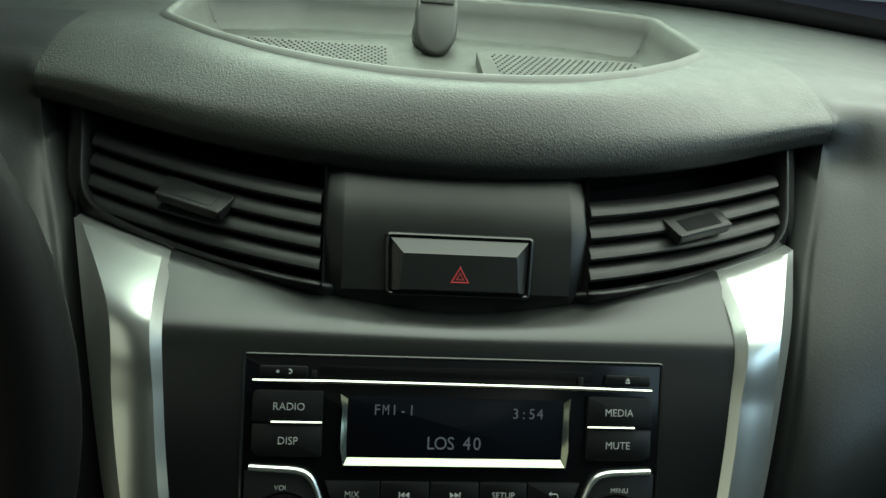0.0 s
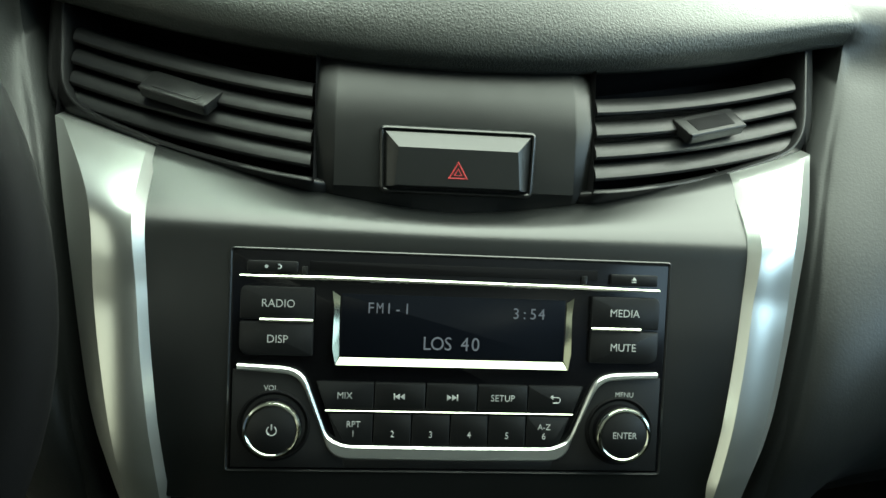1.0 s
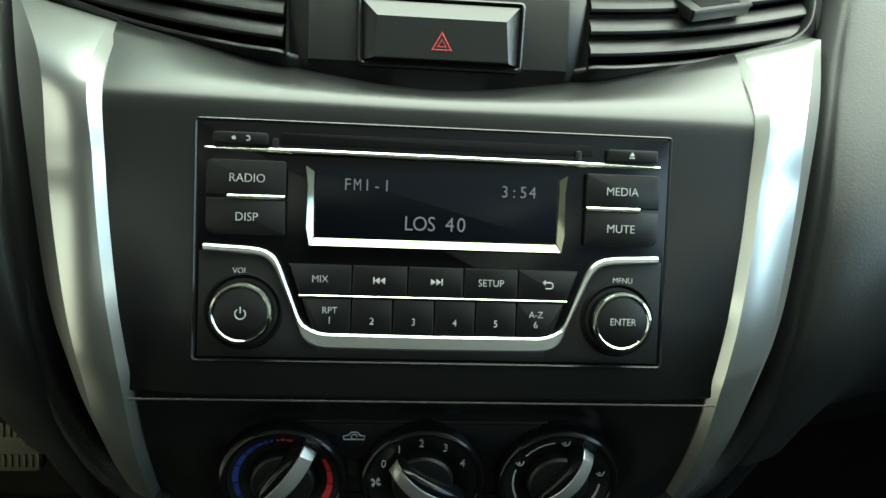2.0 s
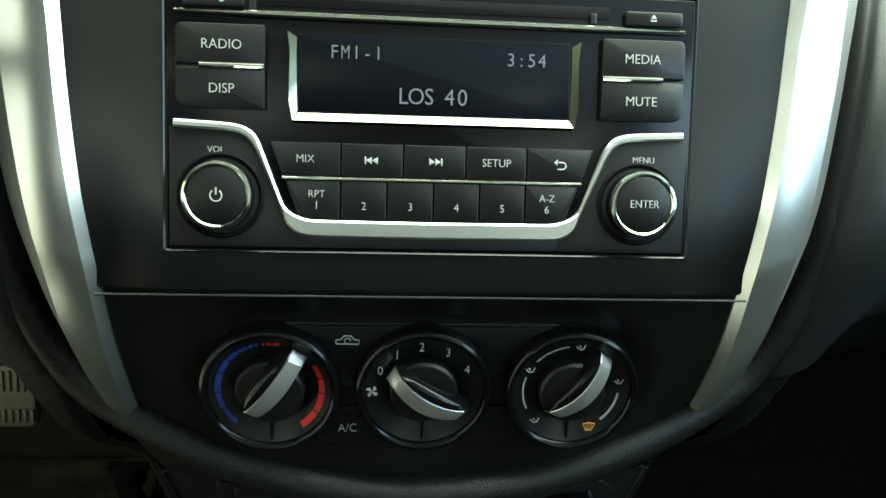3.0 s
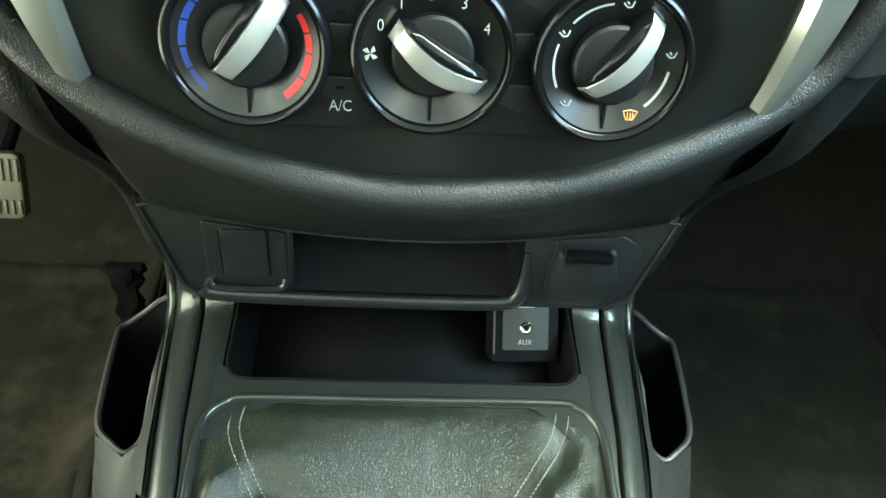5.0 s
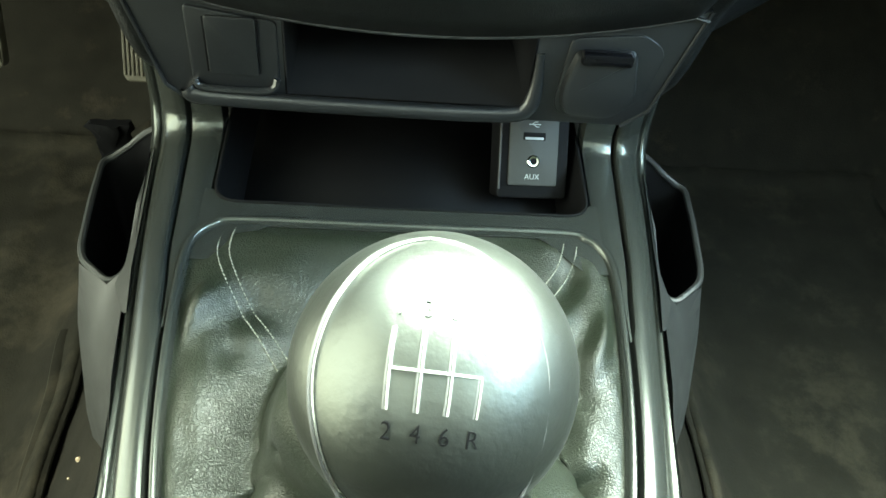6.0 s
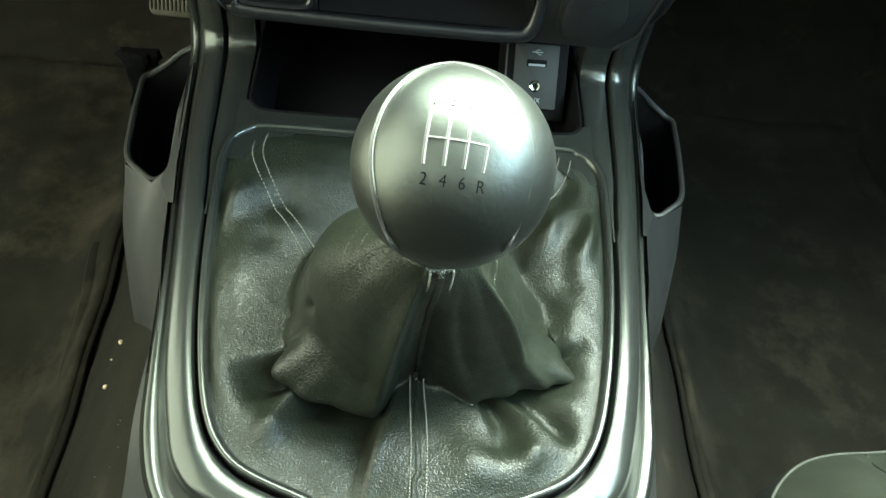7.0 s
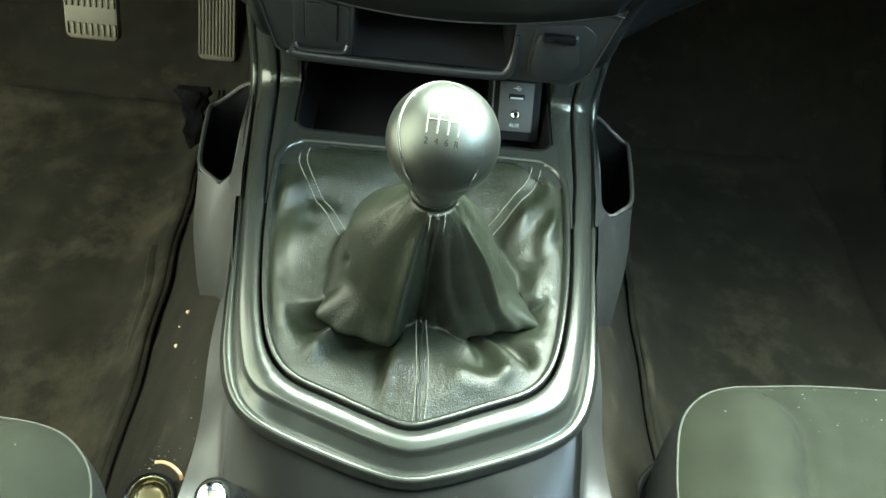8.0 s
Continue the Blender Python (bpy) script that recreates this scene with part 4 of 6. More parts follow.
    bott = [-0.0572, -0.0352, -0.0117, 0.0121, 0.0356, 0.0572]
    g = 0.00025
    for i in range(5):
        poly = [(bott[i] + g, 0.0284), (bott[i + 1] - g, 0.0284), (cuts[i + 1] - g, 0.0408), (cuts[i] + g, 0.0408)]
        b = button(rad, "button", poly, m, 0.0, 0.0024, 0.0006)
        u, v = (cuts[i] + cuts[i + 1]) / 2, 0.0346
        if i in (0, 3):
            word(("MIX", "", "", "SETUP")[i], u, v, 0.0030, 0.0026, b)
        elif i in (1, 2):
            d = -1 if i == 1 else 1
            s = Shape()
            for k in (-0.0012, 0.0011):
                t = [(u + k - d * 0.0010, v - 0.0014), (u + k + d * 0.0012, v), (u + k - d * 0.0010, v + 0.0014)]
                s.prism(t if d > 0 else t[::-1], 0.0022, 0.0026, 0.0001, m)
            x = u + d * 0.0026
            s.prism(box_poly(x - 0.0003, v - 0.0014, x + 0.0003, v + 0.0014), 0.0022, 0.0026, 0.0001, m)
            part("skip_icon", s, PRINT, b)
        else:
            s = Shape().ribbon([(u - 0.0014, v + 0.0010), (u + 0.0008, v + 0.0010), *arc(u + 0.0008, v - 0.0003, 0.0013, 90, -90, 8), (u - 0.0012, v - 0.0016)], [0.0005] * 12, 0.0022, 0.0026, 0.0001, m)
            s.prism([(u - 0.0026, v + 0.0010), (u - 0.0012, v - 0.0002), (u - 0.0012, v + 0.0022)], 0.0022, 0.0026, 0.0001, m)
            part("back_icon", s, PRINT, b)
    cuts = [-0.0562, -0.0352, -0.0177, 0.0, 0.0176, 0.0353, 0.0562]
    bott = [-0.0508, -0.0352, -0.0177, 0.0, 0.0176, 0.0353, 0.0508]
    for i in range(6):
        poly = [(bott[i] + g, 0.0120), (bott[i + 1] - g, 0.0120), (cuts[i + 1] - g, 0.0266), (cuts[i] + g, 0.0266)]
        r = [0.003 if i == 0 else 0.0006, 0.003 if i == 5 else 0.0006, 0.0006, 0.0006]
        b = part("button", Shape().prism(rounded(poly, r), 0.0, 0.0024, 0.0005, m), BUTTON, rad)
        u = (bott[i] + bott[i + 1]) / 2 + (-0.0012 if i == 0 else 0.0008 if i == 5 else 0)
        word(str(i + 1), u, 0.0172, 0.0030, 0.0026, b, PRINT)
        if i in (0, 5):
            word("RPT" if i == 0 else "A-Z", u, 0.0215, 0.0028, 0.0026, b)
    part("chrome_line", Shape().ribbon([(-0.0570, 0.0275), (0.0, 0.0275), (0.0570, 0.0275)], [0.0009] * 3, 0.0004, 0.0028, 0.0003, m), CHROME, rad, "fine chrome line between key rows")
    # knobs
    for side, text in ((-1, "VOL"), (1, "MENU")):
        k = m @ Matrix.Translation((side * 0.0797, 0.0203, 0))
        word(text, side * 0.0815, 0.0372, 0.0024, 0.0018, rad)
        part("knob_well", Shape().lathe([(0.0162, 0.0008), (0.0162, 0.0020), (0.0154, 0.0026), (0.0142, 0.0020), (0.0136, 0.0008)], k, 40, False), DEEP, rad, "dark dished ring")
        kn = part("knob", Shape().lathe([(0.0126, 0.0006), (0.0124, 0.0090), (0.0118, 0.0098)], k), PIANO, rad, "round control knob")
        part("chrome_ring", Shape().lathe([(0.0125, 0.0060), (0.0129, 0.0086), (0.0128, 0.0097), (0.0123, 0.0104), (0.0115, 0.0106), (0.0108, 0.0102), (0.0104, 0.0094)], k, 56, False), CHROME, kn, "bright chrome ring")
        part("cap", Shape().lathe([(0.0106, 0.0090), (0.0106, 0.0099), (0.0100, 0.0103), (0.0001, 0.0103)], k), BUTTON, kn, "matt black cap")
        if side < 0:
            part("power_icon", Shape().ribbon([(-0.0797 + x, 0.0203 + y) for x, y in arc(0, 0, 0.0021, 125, 415, 18)], [0.0005] * 19, 0.0102, 0.0106, 0.0001, m).prism(box_poly(-0.0800, 0.0206, -0.0794, 0.0232), 0.0102, 0.0106, 0.0001, m), PRINT, kn)
        else:
            part("lettering", letters("ENTER", 0.0030 * 1.42, k @ Matrix.Translation((0, 0, 0.0105)), 0.9), PRINT, kn)


def climate_controls():
    m = CLIMATE
    unit = thing("heater_controls", CLIMATE @ Vector((0, 0.006, 0)), "black heater controls with three dials and push buttons", "heater controls")
    part("backplate", Shape().prism(rect(-0.0600, -0.0242, 0.0580, 0.0352, 0.004, 4), -0.010, -0.0040, 0.0008, m), PLASTIC, unit)
    km = m @ Matrix.Translation((0, 0, -0.0027))
    for mid in (-0.0328, 0.0306):
        keys = [(0.0150, 0.0338), (-0.0036, 0.0142), (-0.0232, -0.0044)]
        for k, (v0, v1) in enumerate(keys):
            b = part("push_button" if k != 1 else "spacer", Shape().prism(rect(mid - 0.0225, v0, mid + 0.0225, v1, 0.0008), -0.006, -0.0002 if k != 1 else -0.0012, 0.0005, km), BUTTON if k != 1 else PLASTIC, unit)
            if mid < 0 and k == 0:
                body = [(-0.0046, -0.0012), (0.0046, -0.0012), (0.0048, 0.0006), (0.0026, 0.0010), (0.0014, 0.0026), (-0.0014, 0.0026), (-0.0026, 0.0010), (-0.0048, 0.0006)]
                path = [(mid + x, 0.0270 + y) for x, y in body + body[:1]]
                s = Shape().ribbon(path, [0.0006] * len(path), -0.0004, 0.0001, 0.0001, km)
                s.ribbon([(mid + x, 0.0272 + y) for x, y in arc(0, 0, 0.0013, 0, 300, 10)], [0.0005] * 11, -0.0004, 0.0001, 0.0001, km)
                part("car_icon", s, PRINT_GREY, b)
            if mid < 0 and k == 2:
                part("lettering", letters("A/C", 0.0042 * 1.42, km @ Matrix.Translation((mid, -0.0152, 0.0)), 0.85), PRINT_GREY, b)
            if mid < 0 and k != 1:
                part("indicator", Shape().prism(rect(mid - 0.0016, v0 + 0.0025 if k == 0 else v1 - 0.0045, mid + 0.0016, v0 + 0.0037 if k == 0 else v1 - 0.0033, 0.0003), -0.001, 0.0, 0.0001, km), DEEP, b, "small unlit indicator")
    for idx, (cx, turn) in enumerate(((-0.0645, 53.0), (-0.0008, -31.0), (0.0625, 51.0))):
        c = m @ Matrix.Translation((cx, 0.0062, 0))
        dial = part("dial", Shape().lathe([(0.0292, -0.008), (0.0291, 0.0010), (0.0288, 0.0026), (0.0281, 0.0038), (0.0271, 0.0043), (0.0260, 0.0039), (0.0252, 0.0028), (0.0247, 0.0016)], c, 72, False), PIANO, unit, "round heater dial with gloss ring")
        part("dial_face", Shape().lathe([(0.0252, 0.0022), (0.0246, 0.0019), (0.0150, -0.0022), (0.0140, -0.0026)], c, 64, False), PLASTIC, dial, "dished dial face")
        part("hub", Shape().lathe([(0.0143, -0.002), (0.0142, 0.0030), (0.0132, 0.0042), (0.0080, 0.0052), (0.0001, 0.0054)], c, 48), BUTTON, dial, "domed hub")

        def w_at(r):
            return -0.0022 + (r - 0.0150) / 0.0096 * 0.0041
        d = c @ pose(0, 0, 0, 0, 0, turn)
        lo, hi = (-0.0140, 0.0215) if idx != 1 else (-0.0165, 0.0205)
        # grip: a silver face that leans away from a gloss black fin
        bow = 0.0006 if idx == 0 else 0.0030
        rows, fin = [], []
        for i in range(15):
            t = i / 14
            x, end = lo + (hi - lo) * t, math.sin(math.pi * t) ** 0.35
            y, h = 0.0012 - bow * math.sin(math.pi * t), 0.0030 + 0.0072 * end
            wid = 0.0066 + 0.0012 * math.sin(math.pi * t)
            rows.append([d @ Vector((x, y + o, w)) for o, w in ((0.0030, 0.001), (0.0030, h - 0.0006), (0.0024, h), (0.0030 - wid * 0.80, h - 0.0012), (0.0030 - wid, h - 0.0022), (0.0022 - wid, 0.001))])
            yf = y + 0.0031 + 0.0040 * end ** 2
            fin.append([d @ Vector((x, q, w)) for q, w in ((y + 0.0031, 0.001), (y + 0.0031, h + 0.0002), (y + 0.0031 + (yf - y - 0.0031) * 0.5, h + 0.0004), (yf, h - 0.0010), (yf + 0.0008, h * 0.55), (yf + 0.0012, 0.001))])
        part("grip_face", Shape().grid(rows, wrap=True, cap=True), GRIP, dial, "satin silver grip face", 30)
        part("grip_fin", Shape().grid(fin, wrap=True, cap=True), PIANO, dial, "gloss black grip edge", 50)
        part("index_line", Shape().prism(box_poly(-0.0006, -0.0240, 0.0006, -0.0150), 0.0, 0.0016, 0.0002, c), DEEP, dial)

        def band(name, r, a0, a1, width, mat, label=""):
            n = max(3, int(abs(a1 - a0) / 5))
            s = Shape()
            rows = []
            for t in range(n + 1):
                a = radians(a0 + (a1 - a0) * t / n)
                rows.append([c @ Vector(((r + o) * math.cos(a), (r + o) * math.sin(a), w_at(r + o) + 0.00018)) for o in (-width / 2, width / 2)])
            part(name, s.grid(rows), mat, dial, label)

        def spot(r, a):
            return Vector((r * math.cos(radians(a)), r * math.sin(radians(a)), w_at(r) + 0.0013))
        if idx == 0:
            for a0, a1, w in ((228, 206, 0.0016), (204, 185, 0.0020), (183, 160, 0.0024), (158, 141, 0.0024), (139, 126, 0.0022), (124, 114, 0.0020), (112, 107, 0.0018), (105, 101, 0.0016)):
                band("blue_mark", 0.0213, a0, a1, w, BLUE)
            for a0, a1, w in ((97, 94, 0.0016), (92, 87, 0.0018), (85, 78, 0.0018)):
                band("red_mark", 0.0213, a0, a1, w, RED_DIM)
            for a0, a1, w in ((32, 15, 0.0022), (13, -4, 0.0024), (-6, -29, 0.0026), (-31, -54, 0.0026)):
                band("red_mark", 0.0213, a0, a1, w, RED)
        elif idx == 1:
            for text, a in (("0", 153), ("1", 124), ("2", 94), ("3", 62), ("4", 29)):
                part("lettering", letters(text, 0.0041 * 1.42, c @ Matrix.Translation(spot(0.0205, a)), 0.85), PRINT, dial)
            s = Shape()
            p = spot(0.0216, 181)
            for k in range(4):
                g, w = radians(45 + 90 * k), radians(115 + 90 * k)
                e = Vector((math.cos(g), math.sin(g))) * 0.0024
                o = Vector((math.cos(w), math.sin(w))) * 0.0011
                s.prism(rounded([(p.x, p.y), (p.x + e.x - o.x * 0.7, p.y + e.y - o.y * 0.7), (p.x + e.x + o.x, p.y + e.y + o.y), (p.x + e.x * 0.5 + o.x * 0.9, p.y + e.y * 0.5 + o.y * 0.9)], 0.0004, 3), p.z - 0.0004, p.z, 0.0001, c)
            part("fan_icon", s, PRINT, dial)
        else:
            for a0, a1 in ((140, 98), (207, 163), (-5, -46)):
                band("white_arc", 0.0208, a0, a1, 0.0009, PRINT)
            for a, mat in ((152, PRINT), (84, PRINT_GREY), (12, PRINT_GREY), (226, PRINT)):
                p = spot(0.0208, a)
                s = Shape().ribbon([(p.x - 0.0022, p.y + 0.0006), (p.x - 0.0006, p.y - 0.0008), (p.x + 0.0008, p.y - 0.0006), (p.x + 0.0016, p.y + 0.0014)], [0.0006] * 4, p.z - 0.0003, p.z, 0.0001, c)
                s.ribbon([(p.x - 0.0010, p.y + 0.0012), (p.x - 0.0002, p.y + 0.0003)], [0.0006] * 2, p.z - 0.0003, p.z, 0.0001, c)
                part("airflow_icon", s, mat, dial)
            p = spot(0.0205, -62)
            fan = [(-0.0013, -0.0018), (0.0013, -0.0018), (0.0026, 0.0012), (0.0, 0.0018), (-0.0026, 0.0012), (-0.0013, -0.0018)]
            s = Shape().ribbon([(p.x + x, p.y + y) for x, y in fan], [0.0005] * 6, p.z - 0.0006, p.z, 0.0001, c)
            for x in (-0.0010, 0.0, 0.0010):
                s.ribbon([(p.x + x, p.y - 0.0022), (p.x + x + 0.0003, p.y - 0.0008), (p.x + x, p.y + 0.0008)], [0.0004] * 3, p.z - 0.0006, p.z, 0.0001, c)
            part("defrost_icon", s, ORANGE, dial, "small orange defrost symbol")


# ---- lower panel with cubby ----
def lower_panel():
    m = axes((0, 0.068, 0.46), (1, 0, 0), (0, 0.05, 1.0))
    pod = thing("lower_panel", (0, 0.10, 0.44), "black lower panel with cubby, switch blank and socket cover", "dash panel")
    s = Shape()

    def top(x):
        return 0.0175 + 0.0205 * (abs(x) / 0.143) ** 2
    left = [(-0.1455, top(0.1455) + 0.002), (-0.1280, -0.0185), (-0.1150, -0.0290), (-0.0666, -0.0290), (-0.0666, top(0.0666)), (-0.09, top(0.09)), (-0.12, top(0.12))]
    right = [(0.1455, top(0.1455) + 0.002), (0.12, top(0.12)), (0.09, top(0.09)), (0.0620, top(0.062)), (0.0620, -0.0290), (0.1150, -0.0290), (0.1285, -0.0185)]
    for poly in (left, right):
        part("panel", Shape().prism(poly, -0.012, 0.0, 0.0006, m), POD, pod)
        path = [m @ Vector((x, y, 0.0004)) for x, y in (poly[:4] if poly is left else [poly[0], *poly[:4:-1]])]
        part("rim", Shape().tube(path, 0.0011, 8, up=m.to_3x3() @ Vector((0, 0, 1))), POD, pod, "rounded panel edge")
    # cubby: five inner faces, their shade put into a near-black colour
    a, b, lo, hi, d = -0.0666, 0.0620, -0.0215, 0.026, -0.14
    s = Shape()

    def q(x, y, z):
        return m @ Vector((x, y, z))
    s.grid([[q(a, lo, 0), q(b, lo, 0)], [q(a, lo, d), q(b, lo, d)], [q(a, hi, d), q(b, hi, d)], [q(a, hi, 0), q(b, hi, 0)]])
    s.grid([[q(a, lo, 0), q(a, hi, 0)], [q(a, lo, d), q(a, hi, d)]])
    s.grid([[q(b, lo, 0), q(b, hi, 0)], [q(b, lo, d), q(b, hi, d)]])
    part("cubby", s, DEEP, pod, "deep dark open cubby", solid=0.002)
    path = spline([(-0.1165, -0.0195, 0.001), (-0.110, -0.0235, 0.002), (-0.06, -0.0248, 0.0025), (0.0, -0.0252, 0.0025), (0.050, -0.0245, 0.0025), (0.0618, -0.0200, 0.002), (0.0645, -0.008, 0.001), (0.0640, 0.012, 0.000)], 6)
    part("lip", Shape().tube([m @ p for p in path], lambda t: 0.0046 - 0.0024 * step(0.74, 1.0, t), 12, flat=0.8, up=m.to_3x3() @ Vector((0, 0, 1))), POD, pod, "rounded lip under the cubby")
    path = [m @ Vector((x, top(x) + 0.0008 - 0.004 * step(0.139, 0.1455, abs(x)), 0.0012)) for x in [-0.1445 + 0.289 * i / 40 for i in range(41)]]
    part("ledge", Shape().tube(path, 0.0011, 8, up=m.to_3x3() @ Vector((0, 0, 1))), POD, pod, "thin ledge along the panel's upper edge")
    sw = part("switch_blank", Shape().prism(rounded([(-0.1135, -0.0185), (-0.0690, -0.0185), (-0.0690, 0.0205), (-0.1135, 0.0270)], [0.006, 0.006, 0.003, 0.003]), -0.002, 0.0016, 0.0012, m), POD, pod, "blank switch plate")
    part("blank", Shape().prism(rect(-0.1040, -0.0095, -0.0790, 0.0225, 0.002), 0.0, 0.0030, 0.0008, m), POD, sw, "plain square blank")
    for u in (-0.1046, -0.0784):
        part("groove", Shape().prism(rect(u - 0.0004, -0.0085, u + 0.0004, 0.0215, 0.0002), 0.0012, 0.0022, 0.0001, m), DEEP, sw, "dark gap beside the blank")
    part("blank_lip", Shape().tube(spline([m @ Vector(p) for p in ((-0.1120, -0.0135, 0.0020), (-0.1085, -0.0175, 0.003), (-0.09, -0.0182, 0.0034), (-0.0735, -0.0172, 0.003), (-0.0700, -0.0110, 0.0020))], 5), 0.0020, 8), POD, sw, "raised lip under the blank")
    part("socket_bowl", Shape().prism(rounded([(0.0745, -0.0235), (0.1050, -0.0262), (0.1235, -0.0120), (0.1290, 0.0180), (0.1150, 0.0262), (0.0785, 0.0222)], [0.012, 0.012, 0.012, 0.008, 0.004, 0.004], 6), -0.002, 0.0014, 0.0012, m), POD, pod, "raised socket surround")
    cover = part("socket_flap", Shape().prism(rounded([(0.0800, -0.0215), (0.1080, -0.0230), (0.1185, -0.010), (0.1130, 0.0175), (0.0820, 0.0165), (0.0765, -0.006)], [0.011, 0.011, 0.010, 0.004, 0.004, 0.008], 6), 0.0, 0.0068, 0.0040, m), POD, pod, "black flap over the power socket")
    part("flap_tab", Shape().prism(rect(0.0835, 0.0112, 0.1105, 0.0182, 0.0022), 0.004, 0.0098, 0.0022, m), PIANO, cover, "glossy finger bar")


# ---- gear console ----
def ring_inner(grow=0.0):
    half = [(0.0, 0.053), (0.094, 0.053), (0.110, 0.0495), (0.1195, 0.0400), (0.1225, 0.0220), (0.1215, -0.010), (0.1185, -0.050), (0.1135, -0.090), (0.1075, -0.122), (0.1010, -0.145), (0.0920, -0.1615), (0.0780, -0.1735), (0.050, -0.1850), (0.018, -0.1975), (0.0, -0.2022)]
    pts = list(reversed(half + [(-x, y) for x, y in reversed(half[1:-1])]))
    loop = [tuple(p) for p in spline([Vector(p) for p in pts], 5, closed=True)]
    return shrink(loop, grow)


def con(x, y, h):
    return CONSOLE @ Vector((x, (y - 0.05) / 0.995, h))


def bend(x, y, h):
    """A point of the console's top, which turns upright into the posts under the dash."""
    y0, r, most = 0.119, 0.014, radians(84)
    if y <= y0:
        return con(x, y, h)
    a = min((y - y0) / r, most)
    left = (y - y0) - r * a
    return con(x, y0 + (r - h) * math.sin(a) + left * math.cos(a), r - (r - h) * math.cos(a) + left * math.sin(a))


def groove_line(y):
    """Groove between the deck and the trim's main band."""
    return 0.1288 + 0.0045 * step(-0.03, 0.04, y) + 0.0062 * max(0.0, min(1.0, (y - 0.01) / 0.12))


def trim_half():
    """Ridge and outer edge of the trim, from the top of the post to the nose."""
    ridge = spline([Vector(p) for p in ((0.1570, 0.135), (0.1550, 0.09), (0.1500, 0.030), (0.1430, -0.030), (0.1370, -0.080), (0.1315, -0.118), (0.1245, -0.148), (0.1145, -0.174), (0.0960, -0.1905), (0.052, -0.2085), (0.016, -0.2215), (0.0, -0.2245))], 6)
    edge = spline([Vector(p) for p in ((0.1660, 0.135), (0.1625, 0.09), (0.1565, 0.030), (0.1500, -0.030), (0.1450, -0.080), (0.1415, -0.118), (0.1365, -0.155), (0.1240, -0.188), (0.1000, -0.2085), (0.050, -0.2285), (0.016, -0.2385), (0.0, -0.2405))], 6)
    rise = [0.26, 0.20, 0.165, 0.155, 0.148, 0.142, 0.138]
    return [Vector((0.1570, y)) for y in rise] + ridge, [Vector((0.1660, y)) for y in rise] + edge, len(rise)


